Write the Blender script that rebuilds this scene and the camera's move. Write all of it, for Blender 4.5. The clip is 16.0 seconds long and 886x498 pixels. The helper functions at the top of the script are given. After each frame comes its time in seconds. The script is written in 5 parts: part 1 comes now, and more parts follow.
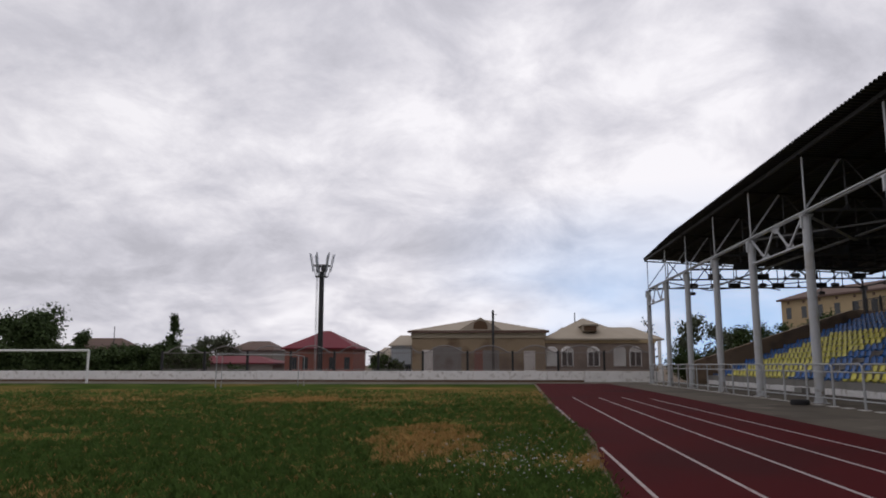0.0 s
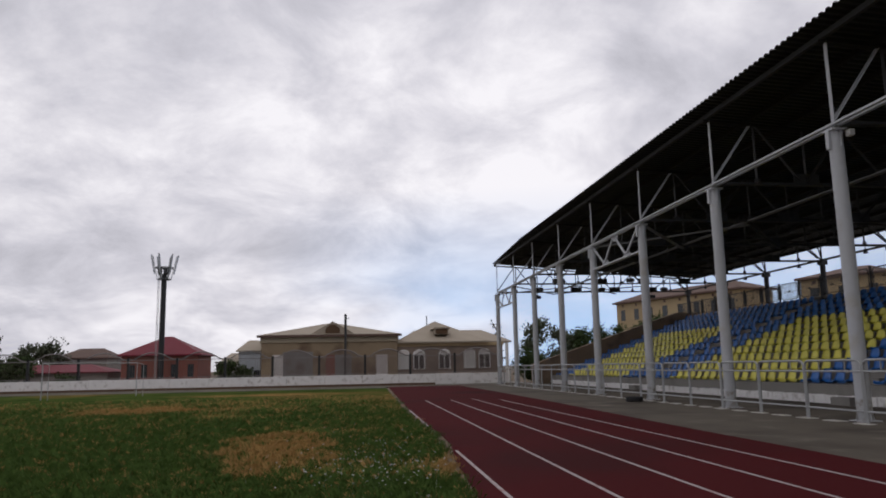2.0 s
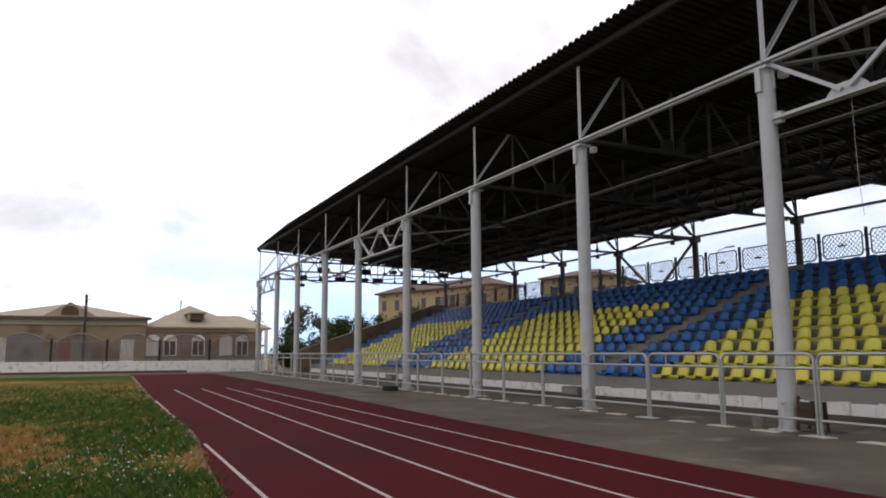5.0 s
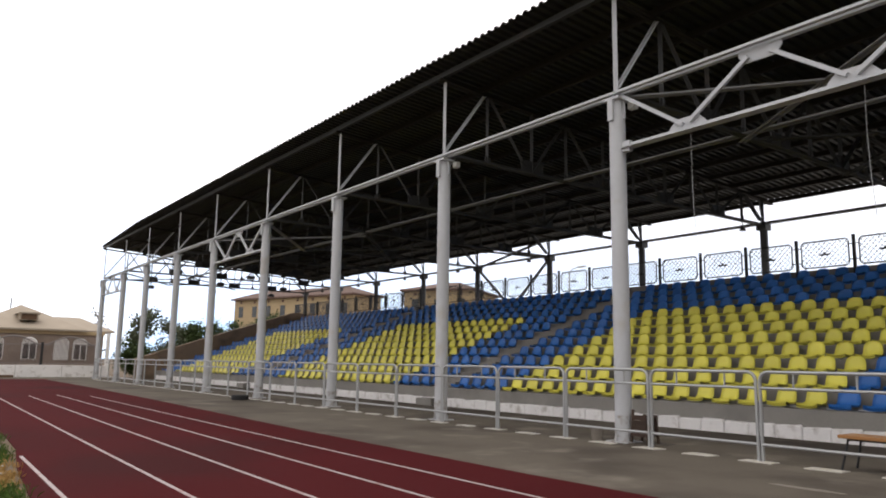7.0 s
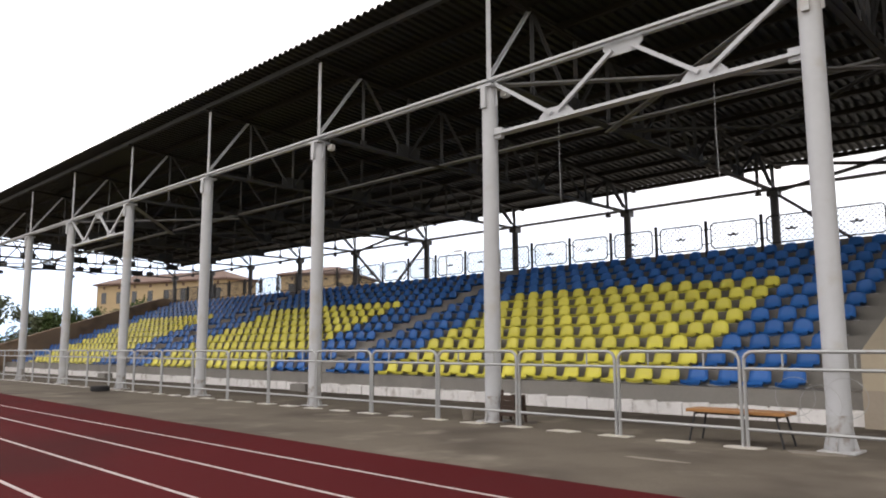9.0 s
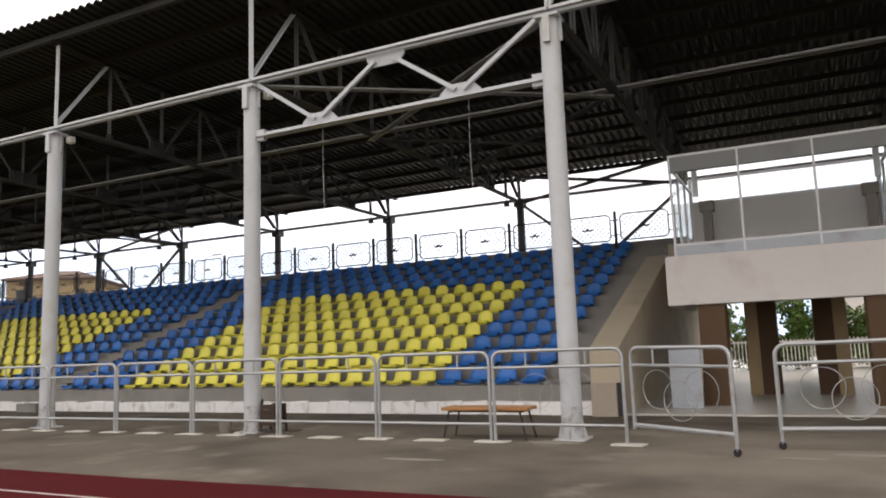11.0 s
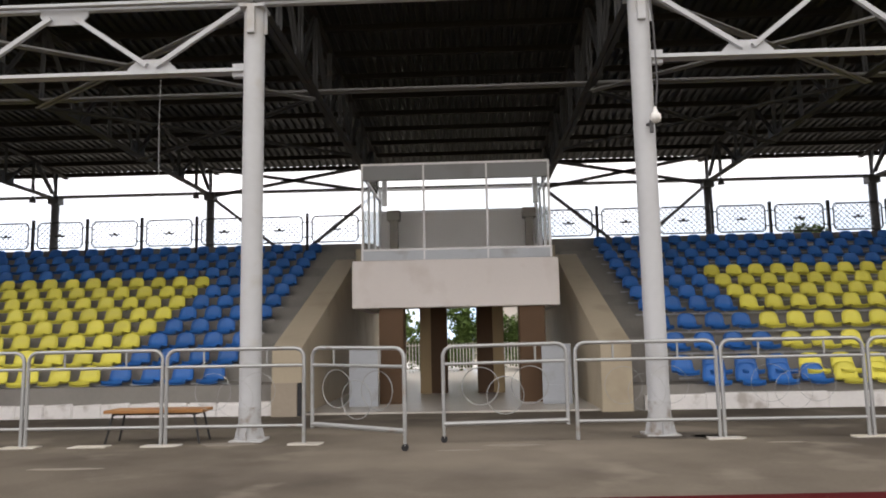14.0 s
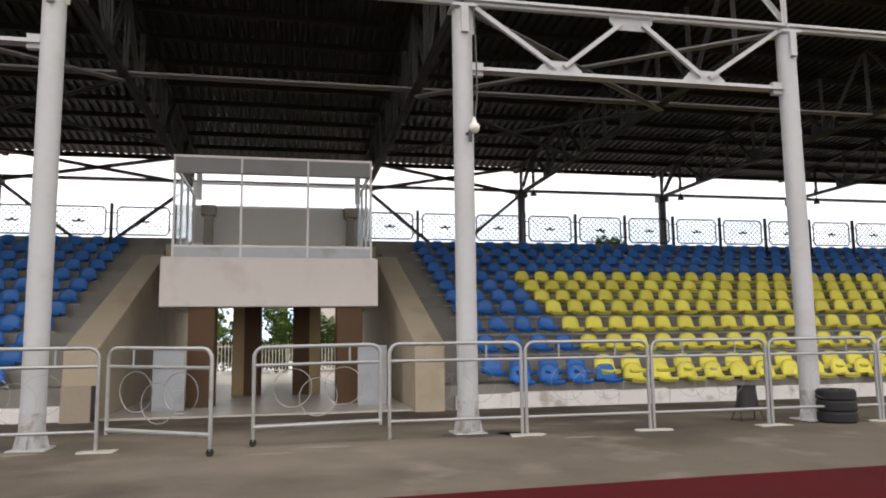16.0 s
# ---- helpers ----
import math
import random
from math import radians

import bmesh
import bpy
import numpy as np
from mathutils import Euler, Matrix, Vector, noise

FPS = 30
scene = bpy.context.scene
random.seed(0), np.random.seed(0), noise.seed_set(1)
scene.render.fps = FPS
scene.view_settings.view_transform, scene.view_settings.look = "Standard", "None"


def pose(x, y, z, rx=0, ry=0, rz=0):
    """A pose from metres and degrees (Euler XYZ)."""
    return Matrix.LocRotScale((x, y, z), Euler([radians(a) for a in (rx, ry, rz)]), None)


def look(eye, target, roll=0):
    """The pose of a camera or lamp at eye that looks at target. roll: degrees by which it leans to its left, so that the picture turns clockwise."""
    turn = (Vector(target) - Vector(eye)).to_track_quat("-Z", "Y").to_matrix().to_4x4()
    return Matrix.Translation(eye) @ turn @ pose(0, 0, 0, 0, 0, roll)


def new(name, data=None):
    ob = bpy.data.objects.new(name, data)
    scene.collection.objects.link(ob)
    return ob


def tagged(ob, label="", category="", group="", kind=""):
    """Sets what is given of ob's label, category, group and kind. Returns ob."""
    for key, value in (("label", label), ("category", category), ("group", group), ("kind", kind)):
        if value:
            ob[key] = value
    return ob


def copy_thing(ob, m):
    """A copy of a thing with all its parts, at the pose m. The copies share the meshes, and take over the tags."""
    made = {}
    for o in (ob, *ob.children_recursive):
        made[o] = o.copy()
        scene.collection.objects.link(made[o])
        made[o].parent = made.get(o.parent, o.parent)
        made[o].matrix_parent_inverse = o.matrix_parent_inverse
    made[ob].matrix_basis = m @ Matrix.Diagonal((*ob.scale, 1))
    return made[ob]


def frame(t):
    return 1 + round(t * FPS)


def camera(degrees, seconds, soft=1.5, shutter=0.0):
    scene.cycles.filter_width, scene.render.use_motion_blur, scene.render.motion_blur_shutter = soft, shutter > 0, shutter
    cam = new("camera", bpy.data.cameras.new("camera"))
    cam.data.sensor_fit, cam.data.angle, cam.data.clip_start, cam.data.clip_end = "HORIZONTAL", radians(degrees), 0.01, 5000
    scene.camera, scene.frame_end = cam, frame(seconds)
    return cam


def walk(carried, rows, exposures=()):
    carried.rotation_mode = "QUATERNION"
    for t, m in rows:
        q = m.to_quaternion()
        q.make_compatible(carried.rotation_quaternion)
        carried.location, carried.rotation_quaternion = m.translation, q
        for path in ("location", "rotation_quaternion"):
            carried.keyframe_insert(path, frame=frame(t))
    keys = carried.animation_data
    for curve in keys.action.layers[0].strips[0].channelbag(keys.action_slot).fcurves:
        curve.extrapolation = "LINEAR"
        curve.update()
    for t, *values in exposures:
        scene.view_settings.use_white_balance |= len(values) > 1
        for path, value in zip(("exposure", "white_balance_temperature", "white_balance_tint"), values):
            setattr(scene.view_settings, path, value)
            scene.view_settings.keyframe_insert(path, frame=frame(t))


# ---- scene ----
cam = camera(62.0, 16.0, soft=1.9)
EXPOSURES = [(0.0, -0.70, 6350, 12), (3.0, -0.72, 6350, 12), (4.0, -0.45, 6450, 11), (6.4, 0.36, 6720, 10), (7.1, 0.46, 6800, 10), (8.0, 0.78, 6850, 10), (10.5, 0.80, 6980, 10), (13.0, 0.80, 6980, 10), (14.5, 0.89, 6980, 10), (16.0, 0.89, 6980, 10)]
PATH = [
    (0, (-0.715, -0.912, 1.368), (-0.855, 1.059, 1.678), -0.0),
    (0.5, (-0.736, -0.921, 1.375), (-0.794, 1.053, 1.693), -0.8),
    (1, (-0.781, -0.885, 1.382), (-0.733, 1.089, 1.702), -0.7),
    (1.5, (-0.813, -0.861, 1.393), (-0.664, 1.108, 1.711), -0.7),
    (2, (-0.819, -0.835, 1.41), (-0.561, 1.124, 1.725), -1.1),
    (2.5, (-0.81, -0.787, 1.42), (-0.412, 1.146, 1.74), -0.6),
    (3, (-0.799, -0.753, 1.43), (-0.314, 1.164, 1.731), -0.6),
    (3.5, (-0.804, -0.737, 1.437), (-0.208, 1.15, 1.72), -1.0),
    (4, (-0.811, -0.716, 1.448), (-0.119, 1.139, 1.728), -0.8),
    (6.5, (-0.675, -0.71, 1.442), (0.418, 0.939, 1.734), 0.6),
    (7, (-0.628, -0.697, 1.441), (0.541, 0.896, 1.747), 0.9),
    (7.5, (-0.58, -0.694, 1.434), (0.657, 0.851, 1.723), 0.5),
    (8, (-0.549, -0.706, 1.435), (0.746, 0.793, 1.712), -0.1),
    (10.5, (-0.498, -0.788, 1.486), (1.19, 0.253, 1.751), -1.1),
    (11, (-0.503, -0.77, 1.491), (1.28, 0.098, 1.754), -2.1),
    (11.5, (-0.526, -0.771, 1.497), (1.307, -0.015, 1.758), -1.4),
    (12, (-0.506, -0.769, 1.488), (1.376, -0.135, 1.732), -1.1),
    (12.5, (-0.483, -0.769, 1.478), (1.431, -0.244, 1.718), -1.1),
    (13, (-0.49, -0.773, 1.467), (1.462, -0.417, 1.711), -1.0),
    (13.5, (-0.492, -0.768, 1.469), (1.482, -0.563, 1.715), -1.1),
    (14, (-0.471, -0.772, 1.468), (1.513, -0.699, 1.711), -1.1),
    (14.5, (-0.495, -0.779, 1.468), (1.489, -0.82, 1.719), -1.1),
    (15, (-0.499, -0.79, 1.467), (1.478, -0.945, 1.729), -0.7),
    (15.5, (-0.469, -0.805, 1.461), (1.497, -1.068, 1.724), -1.0),
    (16, (-0.456, -0.831, 1.458), (1.488, -1.234, 1.698), -0.7),
]
walk(cam, [(t, look(eye, target, roll)) for t, eye, target, roll in PATH], EXPOSURES)

# ------------------------------------------------------------------ light
world = bpy.data.worlds.new("sky")
scene.world = world
world.use_nodes = True
wn, wl = world.node_tree.nodes, world.node_tree.links
wn.clear()


def wnode(kind, **kw):
    n = wn.new(kind)
    for k, v in kw.items():
        n.inputs[k].default_value = v
    return n


w_out = wn.new("ShaderNodeOutputWorld")
w_bg = wn.new("ShaderNodeBackground")
w_sky = wn.new("ShaderNodeTexSky")
w_sky.sky_type, w_sky.sun_disc = "NISHITA", False
w_sky.sun_elevation, w_sky.sun_rotation = radians(52), radians(-158)
w_co = wn.new("ShaderNodeTexCoord")
w_sep = wn.new("ShaderNodeSeparateXYZ")
wl.new(w_co.outputs["Generated"], w_sep.inputs[0])


def wmath(op, a, b=None, clamp=False):
    n = wn.new("ShaderNodeMath")
    n.operation, n.use_clamp = op, clamp
    for i, v in enumerate((a, b)):
        if v is None:
            continue
        if isinstance(v, (int, float)):
            n.inputs[i].default_value = v
        else:
            wl.new(v, n.inputs[i])
    return n.outputs[0]


# a cloud layer: directions projected on a high plane
w_den = wmath("ADD", wmath("MAXIMUM", w_sep.outputs[2], 0.0), 0.34)
w_px = wmath("DIVIDE", w_sep.outputs[0], w_den)
w_py = wmath("DIVIDE", w_sep.outputs[1], w_den)
w_com = wn.new("ShaderNodeCombineXYZ")
wl.new(w_px, w_com.inputs[0]), wl.new(w_py, w_com.inputs[1])


def wnoise(scale, detail, rough, seed, distort=0.0):
    n = wn.new("ShaderNodeTexNoise")
    n.noise_dimensions = "4D"
    n.inputs["Scale"].default_value, n.inputs["Detail"].default_value = scale, detail
    n.inputs["Roughness"].default_value, n.inputs["W"].default_value = rough, seed
    n.inputs["Distortion"].default_value = distort
    wl.new(w_com.outputs[0], n.inputs["Vector"])
    return n.outputs["Fac"]


def wramp(fac, stops):
    n = wn.new("ShaderNodeValToRGB")
    wl.new(fac, n.inputs[0])
    el = n.color_ramp.elements
    while len(el) < len(stops):
        el.new(0.5)
    for e, (p, c) in zip(el, stops):
        e.position, e.color = p, (*c, 1)
    return n.outputs[0]


w_big = wnoise(1.25, 5, 0.5, 3.1, 0.0)
w_fine = wnoise(3.9, 10, 0.62, 7.7, 0.35)
w_mixd = wmath("ADD", wmath("MULTIPLY", w_big, 0.48), wmath("MULTIPLY", w_fine, 0.52))
w_cloud = wramp(w_mixd, [(0.37, (0.68, 0.67, 0.72)), (0.445, (0.84, 0.825, 0.88)), (0.505, (1.02, 0.995, 1.035)), (0.57, (1.24, 1.21, 1.225))])
# thinner cover low in the sky lets blue through
w_gap = wnoise(0.55, 5, 0.5, 21.4)
w_low = wmath("SUBTRACT", 1.0, wmath("MULTIPLY", w_sep.outputs[2], 4.2), clamp=True)
w_east = wmath("MULTIPLY", wmath("ADD", w_sep.outputs[0], 0.12), 4.0, clamp=True)
w_blue = wmath("MULTIPLY", wmath("MULTIPLY", wmath("SUBTRACT", w_gap, 0.375), 7.0, clamp=True), wmath("MULTIPLY", w_low, w_east), clamp=True)
# the blue of the gaps is that of the sky above the haze
w_up = wn.new("ShaderNodeCombineXYZ")
wl.new(w_sep.outputs[0], w_up.inputs[0]), wl.new(w_sep.outputs[1], w_up.inputs[1])
wl.new(wmath("ADD", w_sep.outputs[2], 0.45), w_up.inputs[2])
w_unit = wn.new("ShaderNodeVectorMath")
w_unit.operation = "NORMALIZE"
wl.new(w_up.outputs[0], w_unit.inputs[0])
wl.new(w_unit.outputs[0], w_sky.inputs["Vector"])
w_skyc = wn.new("ShaderNodeMix")
w_skyc.data_type = "RGBA"
w_skyc.blend_type = "MULTIPLY"
w_skyc.inputs["Factor"].default_value = 1.0
wl.new(w_sky.outputs[0], w_skyc.inputs["A"])
w_skyc.inputs["B"].default_value = (0.44, 0.42, 0.365, 1)
w_mix = wn.new("ShaderNodeMix")
w_mix.data_type = "RGBA"
wl.new(w_blue, w_mix.inputs["Factor"])
wl.new(w_cloud, w_mix.inputs["A"])
wl.new(w_skyc.outputs["Result"], w_mix.inputs["B"])
wl.new(w_mix.outputs["Result"], w_bg.inputs[0])
# cloud brightness set by direction: more towards +y, a little towards +x
w_side = wmath("ADD", wmath("ADD", 0.96, wmath("MULTIPLY", w_sep.outputs[1], 0.29)), wmath("MULTIPLY", w_sep.outputs[0], 0.06))
wl.new(w_side, w_bg.inputs[1])
wl.new(w_bg.outputs[0], w_out.inputs[0])

sun = new("sun", bpy.data.lights.new("sun", "SUN"))
sun.data.energy, sun.data.angle, sun.data.color = 0.5, radians(14), (1.0, 0.95, 0.88)
sun.matrix_world = look((-12, -25, 41), (0, 5, 0))


# ------------------------------------------------------------------ materials
def material(name, colour, rough=0.7, metal=0.0, vary=0.25, scale=1.2, fine=14.0, bump=0.2, spot=None, spot_size=0.6, spot_at=(0.55, 0.7), island=0.0, spec=0.4, depth=0.02, smear=None):
    """A procedural surface: base colour varied at two scales, optional stains, relief."""
    m = bpy.data.materials.new(name)
    m.use_nodes = True
    n, l = m.node_tree.nodes, m.node_tree.links
    b = n["Principled BSDF"]
    b.inputs["Metallic"].default_value, b.inputs["Specular IOR Level"].default_value = metal, spec
    co = n.new("ShaderNodeTexCoord")

    def nz(s, d, seed):
        t = n.new("ShaderNodeTexNoise")
        t.noise_dimensions = "4D"
        t.inputs["Scale"].default_value, t.inputs["Detail"].default_value, t.inputs["W"].default_value = s, d, seed
        l.new(geo.outputs["Position"], t.inputs["Vector"])
        return t.outputs["Fac"]

    geo = n.new("ShaderNodeNewGeometry")
    a, f = nz(scale, 5, 1.0), nz(fine, 6, 5.0)

    def mix(x, y, fac, blend="MIX"):
        k = n.new("ShaderNodeMix")
        k.data_type, k.blend_type = "RGBA", blend
        for s, v in (("A", x), ("B", y)):
            if isinstance(v, tuple):
                k.inputs[s].default_value = (*v, 1)
            else:
                l.new(v, k.inputs[s])
        if isinstance(fac, float):
            k.inputs["Factor"].default_value = fac
        else:
            l.new(fac, k.inputs["Factor"])
        return k.outputs["Result"]

    dark = tuple(c * (1 - vary) for c in colour)
    lite = tuple(min(1, c * (1 + vary)) for c in colour)
    c = mix(dark, lite, a)
    c = mix(c, mix(tuple(x * 0.7 for x in colour), tuple(min(1, x * 1.3) for x in colour), f), min(0.9, vary * 1.5))
    if spot:
        r = n.new("ShaderNodeMapRange")
        r.inputs["From Min"].default_value, r.inputs["From Max"].default_value = spot_at
        l.new(nz(spot_size, 7, 9.0), r.inputs["Value"])
        c = mix(c, spot, r.outputs[0])
    if smear:
        r = n.new("ShaderNodeMapRange")
        r.inputs["From Min"].default_value, r.inputs["From Max"].default_value = 0.56, 0.70
        l.new(nz(0.9, 8, 17.0), r.inputs["Value"])
        c = mix(c, smear, r.outputs[0])
    if island:
        o = n.new("ShaderNodeObjectInfo")
        g = n.new("ShaderNodeMath")
        g.operation = "FRACT"
        s = n.new("ShaderNodeMath")
        s.operation = "ADD"
        l.new(o.outputs["Random"], s.inputs[0]), l.new(geo.outputs["Random Per Island"], s.inputs[1])
        l.new(s.outputs[0], g.inputs[0])
        c = mix(c, mix(tuple(x * (1 - island) for x in colour), tuple(min(1, x * (1 + island)) for x in colour), g.outputs[0]), 0.6)
    l.new(c, b.inputs["Base Color"])
    rr = n.new("ShaderNodeMapRange")
    rr.inputs["To Min"].default_value, rr.inputs["To Max"].default_value = max(0.05, rough - 0.12), min(1, rough + 0.12)
    l.new(f, rr.inputs["Value"])
    l.new(rr.outputs[0], b.inputs["Roughness"])
    if bump:
        u = n.new("ShaderNodeBump")
        u.inputs["Strength"].default_value, u.inputs["Distance"].default_value = bump, depth
        l.new(f, u.inputs["Height"])
        l.new(u.outputs[0], b.inputs["Normal"])
    return m


M = {
    "column": material("pale grey paint", (0.46, 0.475, 0.50), 0.5, vary=0.12, fine=9, bump=0.08, spot=(0.40, 0.38, 0.35), spot_size=1.6, spot_at=(0.58, 0.75)),
    # steel and tie: the columns' grey darkened, shade under the roof put into colour
    "steel": material("grey steel with roof shade in the colour", (0.056, 0.057, 0.059), 0.65, vary=0.2, bump=0.08, spec=0.2, spot=(0.10, 0.08, 0.066), spot_size=2.5, spot_at=(0.6, 0.75)),
    "tie": material("grey steel with half shade in the colour", (0.20, 0.20, 0.205), 0.6, vary=0.2, bump=0.08),
    "dark_steel": material("dark steel, paint and backlit shade", (0.07, 0.07, 0.075), 0.55, vary=0.3, bump=0.1),
    "galv": material("galvanised rail", (0.37, 0.38, 0.385), 0.42, metal=0.6, vary=0.15, bump=0.05, spot=(0.30, 0.27, 0.24), spot_size=4, spot_at=(0.6, 0.75)),
    "roof": material("dark brown roof steel, shade in the colour", (0.030, 0.027, 0.025), 0.7, vary=0.25, bump=0.03, spec=0.1),
    "booth": material("dull grey plastic cladding", (0.225, 0.23, 0.235), 0.5, vary=0.08, bump=0.03, spot=(0.19, 0.19, 0.19), spot_size=1.5, spot_at=(0.55, 0.75)),
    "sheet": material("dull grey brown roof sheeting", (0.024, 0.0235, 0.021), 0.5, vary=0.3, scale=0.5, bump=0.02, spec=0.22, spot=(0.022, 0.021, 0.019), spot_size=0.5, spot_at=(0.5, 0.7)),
    "concrete": material("worn concrete", (0.24, 0.228, 0.21), 0.9, vary=0.25, scale=0.8, fine=18, bump=0.35, spot=(0.17, 0.16, 0.15), spot_size=0.9, spot_at=(0.5, 0.72)),
    "whitewash": material("chipped whitewash", (0.78, 0.765, 0.755), 0.85, vary=0.14, bump=0.4, spot=(0.46, 0.43, 0.40), spot_size=3.2, spot_at=(0.54, 0.70)),
    "asphalt": material("worn grey asphalt", (0.122, 0.106, 0.087), 0.95, vary=0.46, scale=1.2, fine=22, bump=0.4, spot=(0.080, 0.069, 0.058), spot_size=0.42, spot_at=(0.47, 0.64), spec=0.08, smear=(0.18, 0.158, 0.133)),
    "track": material("dark red rubber track", (0.066, 0.0105, 0.0122), 0.95, vary=0.22, scale=0.4, fine=45, bump=0.4, spot=(0.05, 0.012, 0.013), spot_size=0.22, spot_at=(0.5, 0.66), spec=0.03),
    "line": material("worn white line paint", (0.40, 0.35, 0.35), 0.8, vary=0.15, bump=0.2, spot=(0.32, 0.20, 0.19), spot_size=5.0, spot_at=(0.52, 0.64)),
    "earth": material("dry bare earth", (0.12, 0.085, 0.05), 0.95, vary=0.3, fine=20, bump=0.5),
    "tan": material("tan painted plaster", (0.43, 0.37, 0.275), 0.75, vary=0.12, bump=0.15, spot=(0.34, 0.285, 0.205), spot_size=1.0, spot_at=(0.55, 0.75)),
    "brown": material("brown painted plaster", (0.10, 0.056, 0.029), 0.7, vary=0.15, bump=0.15),
    "pinkish": material("off-white rendered parapet", (0.66, 0.62, 0.60), 0.7, vary=0.06, bump=0.08, spot=(0.57, 0.52, 0.49), spot_size=1.4, spot_at=(0.55, 0.75)),
    "pvc": material("white window plastic", (0.72, 0.72, 0.73), 0.4, vary=0.05, bump=0.02),
    "tile": material("pale polished paving", (0.50, 0.475, 0.435), 0.34, vary=0.12, fine=8, bump=0.05),
    "blue": material("faded blue seat plastic", (0.024, 0.138, 0.44), 0.42, vary=0.12, bump=0.04, island=0.22),
    "yellow": material("faded yellow seat plastic", (0.76, 0.70, 0.11), 0.42, vary=0.1, bump=0.04, island=0.16),
    "wood": material("varnished bench planks", (0.34, 0.165, 0.058), 0.5, vary=0.25, fine=10, bump=0.15, island=0.2),
    "rubber": material("black tyre rubber", (0.017, 0.017, 0.019), 0.85, vary=0.3, bump=0.4),
    "black": material("black painted metal", (0.022, 0.022, 0.024), 0.55, vary=0.3, bump=0.1),
    "brick": material("red brick house wall", (0.23, 0.085, 0.065), 0.9, vary=0.2, bump=0.3),
    "redroof": material("red metal house roof", (0.16, 0.020, 0.032), 0.6, vary=0.2, bump=0.05, spec=0.2),
    "stone": material("tan stone facing", (0.30, 0.215, 0.145), 0.9, vary=0.22, scale=0.6, bump=0.3, spot=(0.13, 0.095, 0.07), spot_size=0.6, spot_at=(0.52, 0.72)),
    "tuff": material("grey pink stone facing", (0.25, 0.195, 0.16), 0.9, vary=0.25, scale=0.6, bump=0.3, spot=(0.15, 0.115, 0.095), spot_size=0.7, spot_at=(0.5, 0.72)),
    "slate": material("weathered grey beige roofing", (0.36, 0.31, 0.25), 0.85, vary=0.25, scale=0.7, bump=0.2, spec=0.1),
    "netting": material("grey pink wire netting", (0.15, 0.118, 0.108), 0.8, vary=0.2, bump=0.0),
    "arch_steel": material("weathered grey arch steel", (0.22, 0.20, 0.195), 0.7, vary=0.2, bump=0.1),
    "ochre_stone": material("ochre stone facing", (0.27, 0.205, 0.135), 0.9, vary=0.3, scale=0.7, bump=0.3, spot=(0.15, 0.10, 0.065), spot_size=0.6, spot_at=(0.5, 0.66)),
    "gate_grey": material("dull grey gate paint", (0.20, 0.195, 0.19), 0.7, vary=0.2, bump=0.1, spot=(0.14, 0.11, 0.1), spot_size=0.8, spot_at=(0.5, 0.7)),
    "ochre": material("ochre rendered block wall", (0.42, 0.32, 0.19), 0.9, vary=0.12, bump=0.15),
    "grey_roof": material("dark brown tiled roof", (0.12, 0.075, 0.06), 0.8, vary=0.2),
    "window": material("dark window glass", (0.03, 0.035, 0.04), 0.15, vary=0.2, bump=0.0),
    "white": material("white gloss paint", (0.75, 0.75, 0.74), 0.5, vary=0.06, bump=0.05),
    "bark": material("brown bark", (0.10, 0.075, 0.055), 0.95, vary=0.3, bump=0.6),
    "leaf": material("dark green leaves", (0.045, 0.07, 0.022), 0.75, vary=0.35, scale=2, bump=0.0, island=0.45, spec=0.2),
    "leaf_grey": material("greyish green leaves", (0.085, 0.10, 0.062), 0.75, vary=0.3, scale=2, bump=0.0, island=0.4, spec=0.2),
    "blade": material("grass blades", (0.068, 0.116, 0.025), 0.85, vary=0.45, scale=0.3, bump=0.0, island=0.2, spec=0.15),
    "dry": material("dry grass blades", (0.36, 0.225, 0.085), 0.9, vary=0.25, bump=0.0, island=0.35, spec=0.1),
    "petal": material("white clover heads", (0.42, 0.42, 0.40), 0.8, vary=0.1, bump=0.0),
    "panel": material("pale blue grey sheet metal", (0.42, 0.45, 0.49), 0.45, vary=0.12, bump=0.08, spot=(0.33, 0.33, 0.34), spot_size=2.4, spot_at=(0.55, 0.7)),
    "leaf_street": material("bright green street leaves", (0.085, 0.14, 0.035), 0.7, vary=0.3, scale=2, bump=0.0, island=0.4, spec=0.2),
    "worn": material("scuffed pale grey paint", (0.44, 0.45, 0.465), 0.65, vary=0.2, fine=12, bump=0.3, spot=(0.25, 0.215, 0.185), spot_size=6.0, spot_at=(0.50, 0.66)),
    "taupe": material("dull taupe paint", (0.20, 0.165, 0.13), 0.7, vary=0.12, bump=0.08),
    "crate": material("dark weathered wood", (0.045, 0.028, 0.02), 0.85, vary=0.35, fine=16, bump=0.3, island=0.3),
    "stain": material("dark oily stain", (0.066, 0.057, 0.048), 0.9, vary=0.35, scale=2.0, fine=30, bump=0.3),
    "patch": material("pale cement patch", (0.205, 0.182, 0.155), 0.9, vary=0.25, scale=2.0, fine=24, bump=0.3),
    "haze": material("far low houses", (0.22, 0.19, 0.17), 0.9, vary=0.25, scale=0.4, bump=0.0),
}

